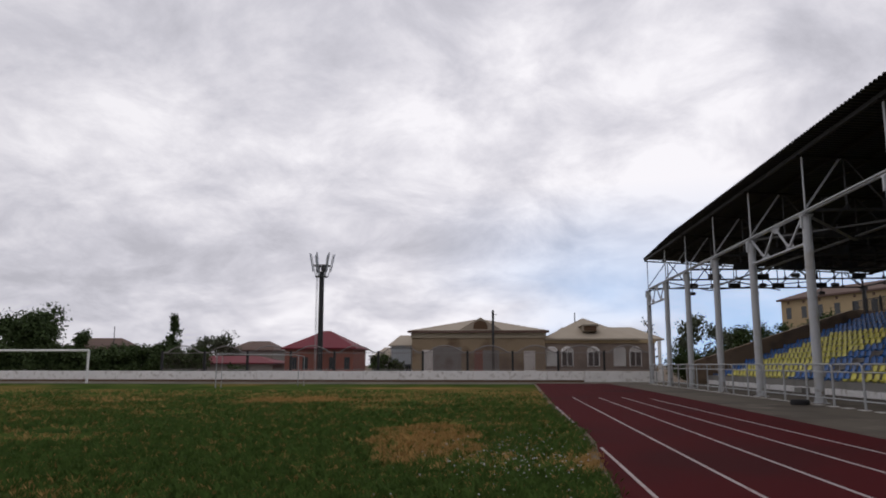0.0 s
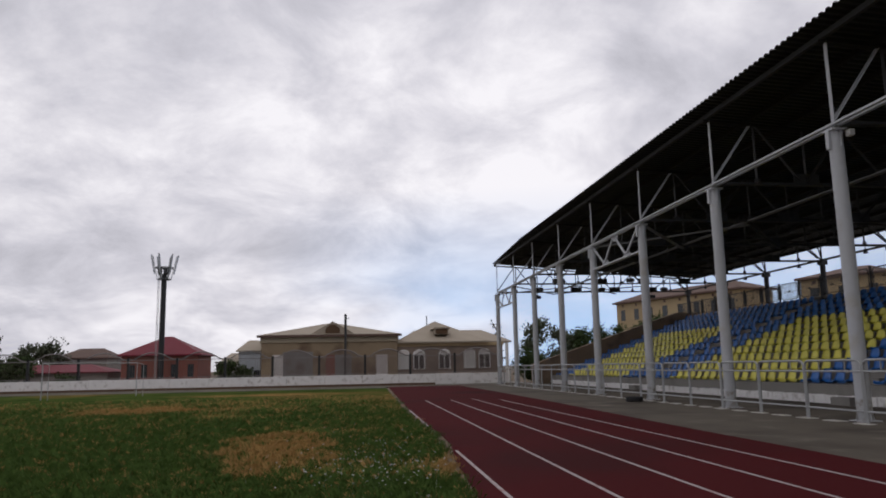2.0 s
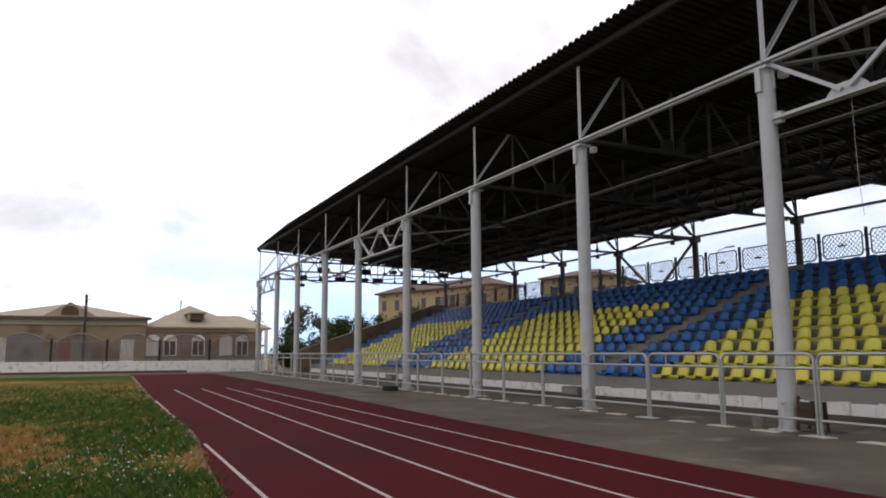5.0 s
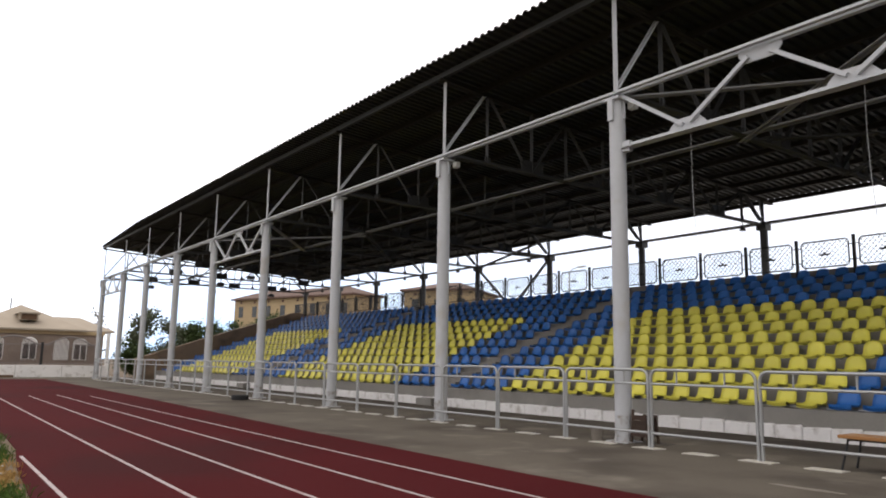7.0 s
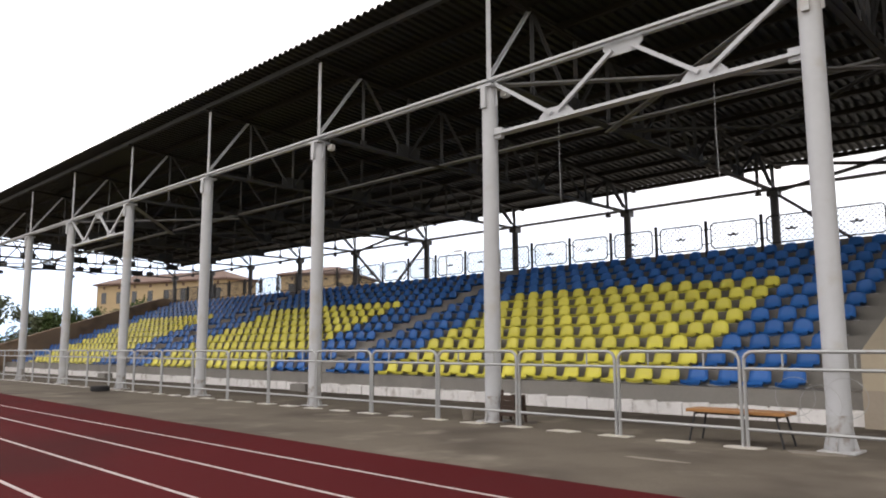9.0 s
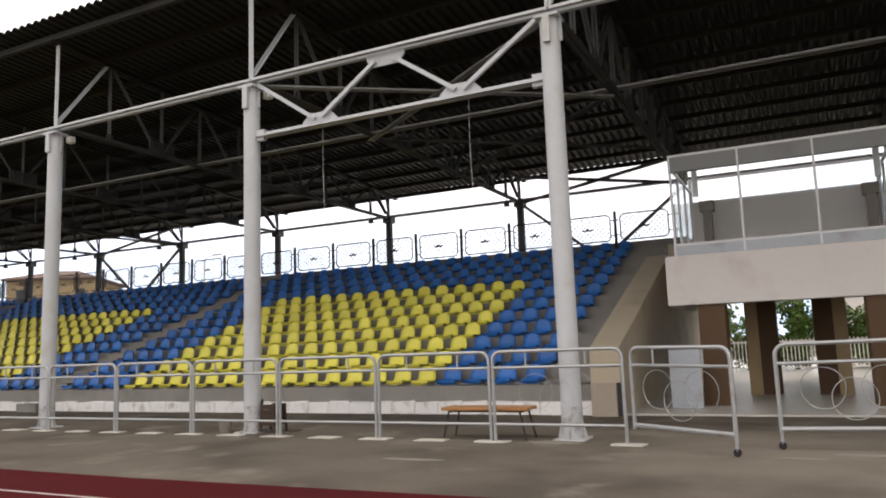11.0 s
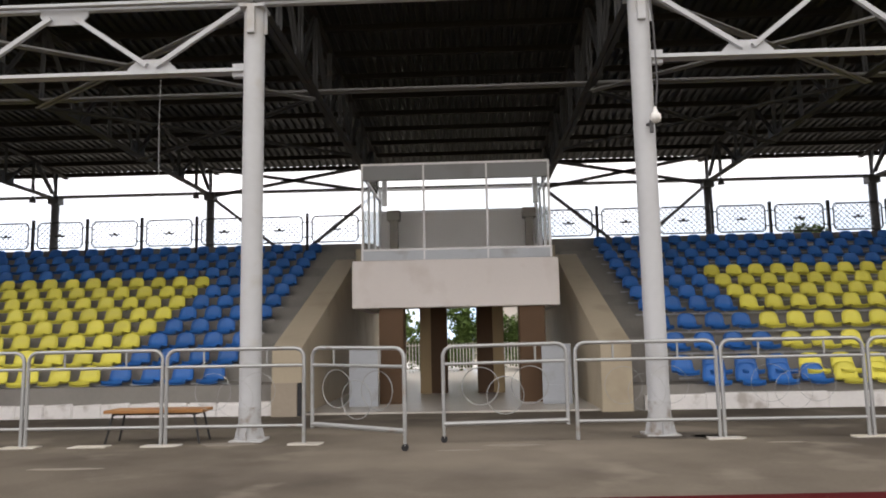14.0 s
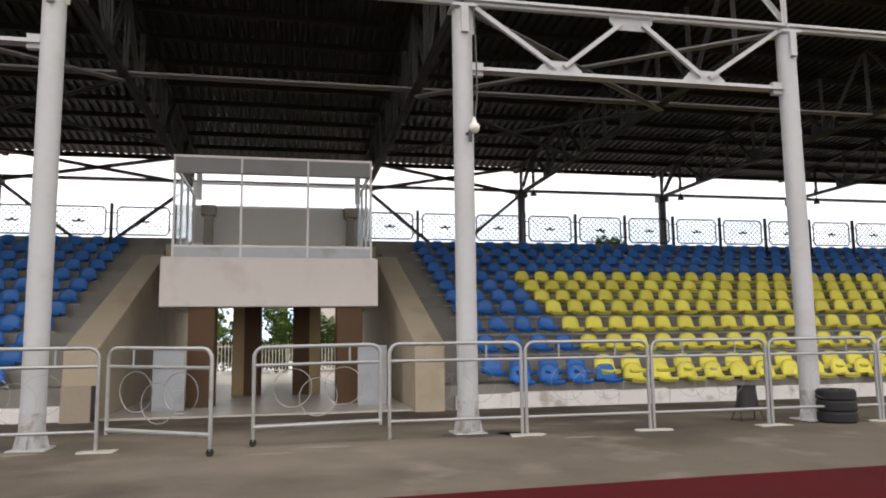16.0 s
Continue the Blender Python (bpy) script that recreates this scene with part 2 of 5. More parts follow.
# the asphalt is paler in a ragged oval before the passage
n, l = M["asphalt"].node_tree.nodes, M["asphalt"].node_tree.links
a_geo = n.new("ShaderNodeNewGeometry")
a_map = n.new("ShaderNodeMapping")
a_map.vector_type = "TEXTURE"
a_map.inputs["Location"].default_value, a_map.inputs["Scale"].default_value = (10.2, -0.9, 0), (3.4, 3.6, 1)
l.new(a_geo.outputs["Position"], a_map.inputs["Vector"])
a_len = n.new("ShaderNodeVectorMath")
a_len.operation = "LENGTH"
l.new(a_map.outputs[0], a_len.inputs[0])
a_noise = n.new("ShaderNodeTexNoise")
a_noise.inputs["Scale"].default_value, a_noise.inputs["Detail"].default_value = 0.9, 8
l.new(a_geo.outputs["Position"], a_noise.inputs["Vector"])
a_sum = n.new("ShaderNodeMath")
a_sum.operation = "MULTIPLY_ADD"
l.new(a_noise.outputs["Fac"], a_sum.inputs[0]), l.new(a_len.outputs["Value"], a_sum.inputs[2])
a_sum.inputs[1].default_value = 1.6
a_fac = n.new("ShaderNodeMapRange")
a_fac.inputs["From Min"].default_value, a_fac.inputs["From Max"].default_value, a_fac.inputs["To Max"].default_value = 1.9, 1.0, 0.7
l.new(a_sum.outputs[0], a_fac.inputs["Value"])
a_mix = n.new("ShaderNodeMix")
a_mix.data_type = "RGBA"
l.new(a_fac.outputs[0], a_mix.inputs["Factor"])
l.new(n["Principled BSDF"].inputs["Base Color"].links[0].from_socket, a_mix.inputs["A"])
a_mix.inputs["B"].default_value = (0.20, 0.176, 0.147, 1)
l.new(a_mix.outputs["Result"], n["Principled BSDF"].inputs["Base Color"])

# field: mown weeds with bleached patches
g = bpy.data.materials.new("patchy field grass")
g.use_nodes = True
n, l = g.node_tree.nodes, g.node_tree.links
geo = n.new("ShaderNodeNewGeometry")


def field_noise(s, d, w, stretch=(1, 1, 1)):
    mp = n.new("ShaderNodeMapping")
    mp.inputs["Scale"].default_value = stretch
    l.new(geo.outputs["Position"], mp.inputs["Vector"])
    t = n.new("ShaderNodeTexNoise")
    t.noise_dimensions = "4D"
    t.inputs["Scale"].default_value, t.inputs["Detail"].default_value, t.inputs["W"].default_value = s, d, w
    l.new(mp.outputs[0], t.inputs["Vector"])
    return t.outputs["Fac"]


def field_ramp(fac, stops):
    r = n.new("ShaderNodeValToRGB")
    l.new(fac, r.inputs[0])
    el = r.color_ramp.elements
    while len(el) < len(stops):
        el.new(0.5)
    for e, (p, c) in zip(el, stops):
        e.position, e.color = p, (*c, 1)
    return r.outputs[0]


green = field_ramp(field_noise(0.45, 9, 2.0), [(0.3, (0.024, 0.042, 0.012)), (0.5, (0.053, 0.078, 0.020)), (0.72, (0.104, 0.116, 0.033))])
straw = field_ramp(field_noise(6.0, 6, 4.0), [(0.3, (0.13, 0.078, 0.028)), (0.7, (0.34, 0.205, 0.08))])
patch = field_ramp(field_noise(0.13, 7, 11.3, (1, 0.75, 1)), [(0.50, (0, 0, 0)), (0.66, (0.75, 0.75, 0.75))])
warp = field_noise(0.8, 8, 6.0)
total = patch
for px, py, rx, ry in ((-2.0, 13.2, 1.25, 3.4), (-8.6, 28.0, 2.6, 2.6), (-2.8, 27.2, 0.9, 1.6), (-16.5, 28.5, 3.0, 3.0), (-5.0, 43.0, 5.0, 2.0), (0.75, 8.9, 0.42, 1.3), (-1.2, 7.2, 0.8, 0.7)):
    mp = n.new("ShaderNodeMapping")
    mp.vector_type = "TEXTURE"
    mp.inputs["Location"].default_value, mp.inputs["Scale"].default_value = (px, py, 0), (rx, ry, 1)
    l.new(geo.outputs["Position"], mp.inputs["Vector"])
    ln = n.new("ShaderNodeVectorMath")
    ln.operation = "LENGTH"
    l.new(mp.outputs[0], ln.inputs[0])
    ad = n.new("ShaderNodeMath")
    ad.operation = "MULTIPLY_ADD"
    l.new(warp, ad.inputs[0])
    ad.inputs[1].default_value = 2.6
    l.new(ln.outputs["Value"], ad.inputs[2])
    mr = n.new("ShaderNodeMapRange")
    mr.inputs["From Min"].default_value, mr.inputs["From Max"].default_value = 2.55, 1.65
    l.new(ad.outputs[0], mr.inputs["Value"])
    mx = n.new("ShaderNodeMath")
    mx.operation = "MAXIMUM"
    l.new(total, mx.inputs[0]), l.new(mr.outputs[0], mx.inputs[1])
    total = mx.outputs[0]
patch = total
km = n.new("ShaderNodeMix")
km.data_type = "RGBA"
l.new(patch, km.inputs["Factor"]), l.new(green, km.inputs["A"]), l.new(straw, km.inputs["B"])
l.new(km.outputs["Result"], n["Principled BSDF"].inputs["Base Color"])
n["Principled BSDF"].inputs["Roughness"].default_value = 0.95
n["Principled BSDF"].inputs["Specular IOR Level"].default_value = 0.0
bu = n.new("ShaderNodeBump")
bu.inputs["Strength"].default_value, bu.inputs["Distance"].default_value = 0.8, 0.06
l.new(field_noise(9.0, 6, 1.0), bu.inputs["Height"]), l.new(bu.outputs[0], n["Principled BSDF"].inputs["Normal"])
M["field"] = g

gl = bpy.data.materials.new("clear window glass")
gl.use_nodes = True
b = gl.node_tree.nodes["Principled BSDF"]
b.inputs["Transmission Weight"].default_value, b.inputs["Roughness"].default_value, b.inputs["IOR"].default_value = 1.0, 0.02, 1.22
b.inputs["Base Color"].default_value = (0.93, 0.95, 0.95, 1)
M["glass"] = gl


# ------------------------------------------------------------------ mesh helpers
def box(bm, x0, y0, z0, x1, y1, z1, bev=0.0):
    m = Matrix.Translation(((x0 + x1) / 2, (y0 + y1) / 2, (z0 + z1) / 2)) @ Matrix.Diagonal((x1 - x0, y1 - y0, z1 - z0, 1))
    vs = bmesh.ops.create_cube(bm, size=1, matrix=m)["verts"]
    if bev:
        es = list({e for v in vs for e in v.link_edges})
        bmesh.ops.bevel(bm, geom=es, offset=bev, segments=1, affect="EDGES")


def tube(bm, a, b, r, r2=None, seg=8):
    a, b = Vector(a), Vector(b)
    d = b - a
    q = Vector((0, 0, 1)).rotation_difference(d.normalized()).to_matrix().to_4x4()
    m = Matrix.Translation((a + b) / 2) @ q
    bmesh.ops.create_cone(bm, cap_ends=True, segments=seg, radius1=r, radius2=r if r2 is None else r2, depth=d.length, matrix=m)


def bar(bm, a, b, w, h=None):
    """A square or flat bar between two points; w across, h upright."""
    a, b = Vector(a), Vector(b)
    d = (b - a).normalized()
    up = Vector((0, 0, 1)) if abs(d.z) < 0.98 else Vector((1, 0, 0))
    s = d.cross(up).normalized()
    u = s.cross(d)
    h = w if h is None else h
    vs = [bm.verts.new(p + s * i * w / 2 + u * j * h / 2) for p in (a, b) for i, j in ((-1, -1), (1, -1), (1, 1), (-1, 1))]
    for f in ((0, 1, 2, 3), (7, 6, 5, 4), (0, 4, 5, 1), (1, 5, 6, 2), (2, 6, 7, 3), (3, 7, 4, 0)):
        bm.faces.new([vs[i] for i in f])


def angle_bar(bm, a, b, w, t=0.012, gap=0.03):
    """Two steel angles back to back."""
    a, b = Vector(a), Vector(b)
    d = (b - a).normalized()
    up = Vector((0, 0, 1)) if abs(d.z) < 0.98 else Vector((1, 0, 0))
    s = d.cross(up).normalized()
    u = s.cross(d)
    for k in (-1, 1):
        o = s * k * gap / 2
        bar(bm, a + o, b + o, t, w)
        o = s * k * (gap / 2 + w / 2) - u * (w / 2 - t / 2)
        bar(bm, a + o, b + o, w, t)


def pipe(bm, pts, r, seg=6, closed=False):
    pts = [Vector(p) for p in pts]
    n = len(pts)
    rings = []
    for i, p in enumerate(pts):
        d = (pts[(i + 1) % n] - pts[i - 1]) if closed or 0 < i < n - 1 else (pts[1] - pts[0] if i == 0 else pts[-1] - pts[-2])
        d.normalize()
        ref = Vector((1, 0, 0)) if abs(d.x) < 0.9 else Vector((0, 0, 1))
        s = d.cross(ref).normalized()
        u = s.cross(d)
        rings.append([bm.verts.new(p + (s * math.cos(2 * math.pi * k / seg) + u * math.sin(2 * math.pi * k / seg)) * r) for k in range(seg)])
    for i in range(n if closed else n - 1):
        a, b = rings[i], rings[(i + 1) % n]
        for k in range(seg):
            bm.faces.new((a[k], a[(k + 1) % seg], b[(k + 1) % seg], b[k]))
    if not closed:
        bm.faces.new(rings[0][::-1]), bm.faces.new(rings[-1])


def prism(bm, outline, axis, lo, hi):
    """An outline of (a, b) pairs pushed along an axis: 'x' gives (y, z), 'y' gives (x, z), 'z' gives (x, y)."""
    def at(p, v):
        return {"x": (v, p[0], p[1]), "y": (p[0], v, p[1]), "z": (p[0], p[1], v)}[axis]
    a = [bm.verts.new(at(p, lo)) for p in outline]
    b = [bm.verts.new(at(p, hi)) for p in outline]
    bm.faces.new(a), bm.faces.new(b[::-1])
    for i in range(len(a)):
        j = (i + 1) % len(a)
        bm.faces.new((a[j], a[i], b[i], b[j]))


def mesh_of(name, bm, mat, smooth=False):
    bmesh.ops.recalc_face_normals(bm, faces=bm.faces)
    me = bpy.data.meshes.new(name)
    bm.to_mesh(me)
    bm.free()
    me.materials.append(M[mat])
    if smooth:
        me.polygons.foreach_set("use_smooth", [True] * len(me.polygons))
        me.set_sharp_from_angle(angle=radians(40))
    return me


def thing(name, bm, mat, label="", category="", group="", kind="", smooth=False):
    return tagged(new(name, mesh_of(name, bm, mat, smooth)), label, category, group, kind)


def holder(name, at, label="", category="", group="", kind=""):
    ob = new(name)
    ob.location = at
    ob.empty_display_size = 0.1
    return tagged(ob, label, category, group, kind)


def part(name, bm, mat, parent, label="", smooth=False):
    """One mesh, in world places, under a thing or a part."""
    ob = new(name, mesh_of(name, bm, mat, smooth))
    ob.parent = parent
    m = parent.matrix_basis.copy()
    p = parent.parent
    while p is not None:
        m = p.matrix_basis @ m
        p = p.parent
    ob.matrix_parent_inverse = m.inverted()
    if label:
        ob["label"] = label
    return ob


def stuff_mesh(name, base_v, base_f, places, mat):
    """Many copies of a small mesh in one object; places: list of (x, y, z, turn, size)."""
    bv = np.array(base_v, float)
    verts, faces = [], []
    for i, (x, y, z, a, s) in enumerate(places):
        c, q = math.cos(a) * s, math.sin(a) * s
        verts.append(np.stack([x + bv[:, 0] * c - bv[:, 1] * q, y + bv[:, 0] * q + bv[:, 1] * c, z + bv[:, 2] * s], 1))
        faces += [tuple(v + i * len(bv) for v in f) for f in base_f]
    me = bpy.data.meshes.new(name)
    me.from_pydata(np.concatenate(verts).tolist(), [], faces)
    me.materials.append(M[mat])
    return me


rnd = random.Random(4)

# ------------------------------------------------------------------ plan
COL_X, TOP_Z = 10.9, 7.05
COL_Y = [55.9, 50.0, 44.5, 38.6, 33.0, 27.0, 21.0, 15.0, 9.0, 2.65, -3.55, -9.6] + [-15.57 - 6 * k for k in range(8)]
BACK_X, NEAR_END, FAR_END = 26.68, -59.0, 56.7
RAIL_X = 10.45
EAVE_X, EAVE_Z, REAR_X, REAR_Z = 10.27, 9.45, 27.7, 8.25
ROWS, RUN, RISE, FIRST_X, FIRST_Z = 12, 0.93, 0.358, 14.75, 0.47
STEPS_FAR = [1, 2, 3, 4, 5, 6, 7, 8, 9, 10, 11, 12]
STEPS_NEAR = [1, 2.33, 3.67, 5, 6, 7, 8, 9, 10, 11, 12]
PASS_L, PASS_R, WALL_T = 2.65, -3.3, 0.62


def roof_z(x):
    return EAVE_Z + (REAR_Z - EAVE_Z) * (x - EAVE_X) / (REAR_X - EAVE_X)


# ------------------------------------------------------------------ ground
bm = bmesh.new()
bmesh.ops.create_grid(bm, x_segments=4, y_segments=4, size=1500, matrix=Matrix.Translation((0, 0, -0.36)))
thing("ground", bm, "earth", "dry earth and grass reaching the horizon", "ground", kind="structure")
EDGE = [(0.50, -70), (0.58, 7), (0.82, 10.6), (1.08, 13.0), (1.17, 15.4), (1.12, 17.6), (1.20, 22.5), (2.15, 52.6)]
bm = bmesh.new()
prism(bm, [(-75, -70)] + [(x - 0.16 - 0.03 * (i % 2), y) for i, (x, y) in enumerate(EDGE)] + [(-75, 52.6)], "z", -0.3, -0.012)
thing("grass_field", bm, "field", "patchy green and straw-coloured football field", "grass", kind="structure")
bm = bmesh.new()
prism(bm, [(x - 0.4, y) for x, y in EDGE] + [(x + 0.15, y) for x, y in EDGE[::-1]], "z", -0.3, -0.016)
thing("field_edge", bm, "earth", "strip of bare dry earth beside the track", "ground", kind="structure")
bm = bmesh.new()
prism(bm, EDGE[:-1] + [(2.2, 54.5), (7.5, 54.5), (7.35, 40), (7.0, 27), (6.72, 20), (6.48, 14), (6.34, 7), (6.48, 0), (6.72, -5.2), (7.0, -14), (7.3, -70)], "z", -0.3, 0.0)
thing("running_track", bm, "track", "dark red rubber running track with worn lane lines", "running track", kind="structure")
bm = bmesh.new()
box(bm, 6.3, -70, -0.3, 14.62, 60.0, -0.006)
box(bm, -75, 52.6, -0.3, 2.0, 60.0, -0.008)
box(bm, 2.0, 54.5, -0.3, 6.3, 60.0, -0.008)
thing("pavement", bm, "asphalt", "worn stained grey asphalt apron", "pavement", kind="structure")
for x, lean, start, end in ((0.91, 0.0185, -60.0, 11.9), (0.91, 0.0185, 16.6, 24.0), (2.04, 0.0185, -60.0, 31.0), (3.13, 0.018, -60.0, 31.0), (4.19, 0.0165, -60.0, 31.5), (5.24, 0.012, -60.0, 30.0)):
    at = lambda y: x + lean * (y - 6)
    bm = bmesh.new()
    y, step = start, 4.0
    while y < end:
        y1 = min(end, y + step)
        prism(bm, [(at(y) - 0.024, y), (at(y) + 0.024, y), (at(y1) + 0.024, y1), (at(y1) - 0.024, y1)], "z", -0.01, 0.004)
        y = y1
    thing("lane_line", bm, "line", "worn white painted lane line", "lane line", "lane lines", "structure")

# ------------------------------------------------------------------ grandstand terrace
def tread(r, up=0.0):
    """Riser and height of a seat row; rows count from the front."""
    return FIRST_X + RUN * (r - 1), FIRST_Z + RISE * (r - 1) + up


def terrace(y0, y1, steps, up):
    bm = bmesh.new()
    out = [(FIRST_X, -0.3)]
    for r, nxt in zip(steps, steps[1:] + [13]):
        out += [tread(r, up), (tread(nxt)[0], tread(r, up)[1])]
    out += [(26.9, out[-1][1]), (26.9, -0.3)]
    prism(bm, out, "y", y0, y1)
    return bm


AISLES = [(20.15, 21.05), (37.1, 38.0), (-21.4, -20.5), (-38.3, -37.4)]
FAR_UP = 0.14


def kerb_mesh(length, height, bev, seed):
    """A whitewashed kerb block with a chipped, rounded top."""
    r = random.Random(seed)
    bm = bmesh.new()
    box(bm, FIRST_X - 0.11, -length / 2 + 0.001, -0.2, FIRST_X - 0.003, length / 2 - 0.001, height, bev)
    for v in bm.verts:
        if v.co.z > 0:
            v.co += Vector((r.uniform(-0.008, 0.008), r.uniform(-0.002, 0.002), r.uniform(-0.024, 0.008)))
    return mesh_of("kerb_block", bm, "whitewash")


for nm, y0, y1, st, up, size, high in (("terrace_far", PASS_L + WALL_T, 55.0, STEPS_FAR, FAR_UP, 0.6, 0.28), ("terrace_near", -57.0, PASS_R - WALL_T, STEPS_NEAR, 0.0, 1.2, 0.31)):
    t = thing(nm, terrace(y0, y1, st, up), "concrete", "grey concrete terrace of stepped seat rows", "terrace", kind="structure")
    blocks = [kerb_mesh(size, high, 0.032 if up else 0.022, 300 + k) for k in range(5)]
    y = y0 + size / 2
    while y < y1 - size / 2:
        k = new("kerb_block", rnd.choice(blocks))
        k.parent = t
        k.location = (rnd.uniform(-0.008, 0.008), y, rnd.uniform(-0.014, 0.008))
        y += size
for y0, y1 in AISLES:
    st, up = (STEPS_FAR, FAR_UP) if y0 > 0 else (STEPS_NEAR, 0.0)
    bm = bmesh.new()
    for r, nxt in zip(st, st[1:]):
        (xa, za), (xb, zb) = tread(r, up), tread(nxt, up)
        box(bm, xb - (xb - xa) * 0.42, y0, za - 0.02, xb - 0.002, y1, (za + zb) / 2)
    box(bm, FIRST_X - 0.5, y0, -0.1, FIRST_X - 0.122, y1, FIRST_Z / 2)
    thing("aisle_steps", bm, "concrete", "narrow concrete steps between seat blocks", "steps", "aisle steps", "structure")

# end walls of the stand
for nm, y0 in (("wall_far_end", 55.0), ("wall_near_end", -57.5)):
    bm = bmesh.new()
    prism(bm, [(13.3, -0.3), (13.3, 1.45), (25.2, 5.3), (26.9, 5.3), (26.9, -0.3)], "y", y0, y0 + 0.5)
    thing(nm, bm, "stone", "brown sloping end wall of the grandstand", "wall", kind="structure")
bm = bmesh.new()
box(bm, 26.92, -57, -0.3, 27.2, PASS_R - 0.9, 4.75)
box(bm, 26.92, PASS_L + 0.9, -0.3, 27.2, 57, 4.75)
thing("wall_rear", bm, "tan", "tan rendered rear wall of the grandstand", "wall", kind="structure")

# passage walls with sloping tops
for nm, y0, y1 in (("wall_passage_left", PASS_L, PASS_L + WALL_T), ("wall_passage_right", PASS_R - WALL_T, PASS_R)):
    bm = bmesh.new()
    prism(bm, [(14.4, -0.3), (14.4, 1.36), (21.4, 3.9), (26.9, 3.9), (26.9, -0.6), (14.6, -0.6)], "y", y0, y1)
    bmesh.ops.bevel(bm, geom=[e for e in bm.edges], offset=0.015, segments=1, affect="EDGES")
    thing(nm, bm, "tan", "tan painted passage wall with a sloping top", "wall", kind="structure")
bm = bmesh.new()
box(bm, 14.62, PASS_R + 0.002, -0.4, 27.6, PASS_L - 0.002, 0.03)
thing("floor_passage", bm, "tile", "pale worn passage floor", "floor", kind="structure")
# piers that carry the press box
for x, y0, y1, out in ((16.5, 1.36, 0.79, 0), (19.6, 0.64, -0.09, 1), (19.6, -0.9, -1.63, -1), (16.5, -1.86, -2.45, 0)):
    bm = bmesh.new()
    box(bm, x, y1, -0.1, x + 0.6, y0, 2.6, 0.02)
    p = thing("passage_pier", bm, "brown", "brown painted pier in the passage", "pier", "passage piers", "structure")
    if out:
        bm = bmesh.new()
        a = y0 - 0.30 if out > 0 else y1 + 0.01
        box(bm, x - 0.03, a, 0.03, x - 0.003, a + 0.29, 2.5)
        part("pier_face", bm, "ochre", p, "ochre painted strip")
bm = bmesh.new()
box(bm, 16.65, -2.77, 2.6, 21.4, 1.94, 2.9)
box(bm, 21.4, PASS_R + 0.002, 2.6, 26.9, PASS_L - 0.002, 2.9)
thing("ceiling_passage", bm, "concrete", "concrete slab over the passage", "ceiling", kind="structure")
bm = bmesh.new()
box(bm, 21.4, PASS_R + 0.002, 2.9, 21.7, PASS_L - 0.002, 4.2)
box(bm, 26.5, PASS_R - WALL_T, 2.9, 26.9, PASS_L + WALL_T, 4.95)
thing("wall_landing", bm, "tan", "tan low wall behind the press box", "wall", kind="structure")
for y, x in ((1.64, 15.95), (-2.61, 15.95)):
    th = holder("sheet_panel", (x, y, 0.03), "pale grey sheet metal panel standing in the passage", "panel", "passage panels")
    bm = bmesh.new()
    box(bm, x, y - 0.32, 0.03, x + 0.03, y + 0.32, 1.32, 0.006)
    part("sheet", bm, "panel", th)
    for dz in (0.09, 0.40, 1.26):
        bm = bmesh.new()
        box(bm, x - 0.025, y - 0.31, dz, x - 0.001, y + 0.31, dz + 0.04)
        part("crosspiece", bm, "panel", th)

# ------------------------------------------------------------------ press box
BX = 16.4
booth = holder("press_box", (BX, -0.4, 2.2), "glazed white press box above the passage", "press box", kind="structure")
bm = bmesh.new()
box(bm, BX, -2.79, 2.2, BX + 0.22, 1.96, 3.3, 0.015)
box(bm, BX + 0.22, -2.79, 2.2, 19.8, -2.6, 3.3), box(bm, BX + 0.22, 1.77, 2.2, 19.8, 1.96, 3.3)
part("parapet", bm, "pinkish", booth, "off-white rendered parapet")
bm = bmesh.new()
box(bm, BX + 0.23, -2.59, 2.92, 19.9, 1.76, 3.2)
part("box_floor", bm, "concrete", booth)
BL, BR, BZ0, BZ1, BB = 1.75, -2.66, 3.3, 5.54, 19.75
bm = bmesh.new()
box(bm, BX + 0.02, BR, 5.19, BX + 0.14, BL, BZ1, 0.01)
part("fascia", bm, "booth", booth, "grey plastic fascia")
bm = bmesh.new()
box(bm, BX + 0.02, BR, BZ0, BX + 0.10, BL, 3.52, 0.01)
part("sill_panel", bm, "panel", booth, "grey plastic sill panel")
bm = bmesh.new()
box(bm, BX + 0.02, BR, 3.52, BX + 0.12, BL, 3.57, 0.01)
part("sill", bm, "pvc", booth)
bm = bmesh.new()
box(bm, BX + 0.02, BR, BZ1, BX + 1.2, BL, BZ1 + 0.05)
part("box_roof", bm, "pvc", booth)
TH = (BL - BR) / 3
for i in range(4):
    bm = bmesh.new()
    yy = min(max(BR + i * TH, BR + 0.03), BL - 0.03)
    box(bm, BX + 0.03, yy - 0.025, 3.57, BX + 0.10, yy + 0.025, 5.19, 0.005)
    part("mullion", bm, "pvc", booth)
    for z0, z1 in ((5.192, BZ1 - 0.01), (BZ0 + 0.01, 3.518)):
        bm = bmesh.new()
        box(bm, BX + 0.008, yy - 0.02, z0, BX + 0.0185, yy + 0.02, z1)
        part("cover_strip", bm, "pvc", booth)
for i in range(3):
    bm = bmesh.new()
    box(bm, BX + 0.06, BR + i * TH + 0.05, 3.57, BX + 0.066, BR + (i + 1) * TH - 0.05, 5.19)
    part("pane", bm, "glass", booth).visible_shadow = False
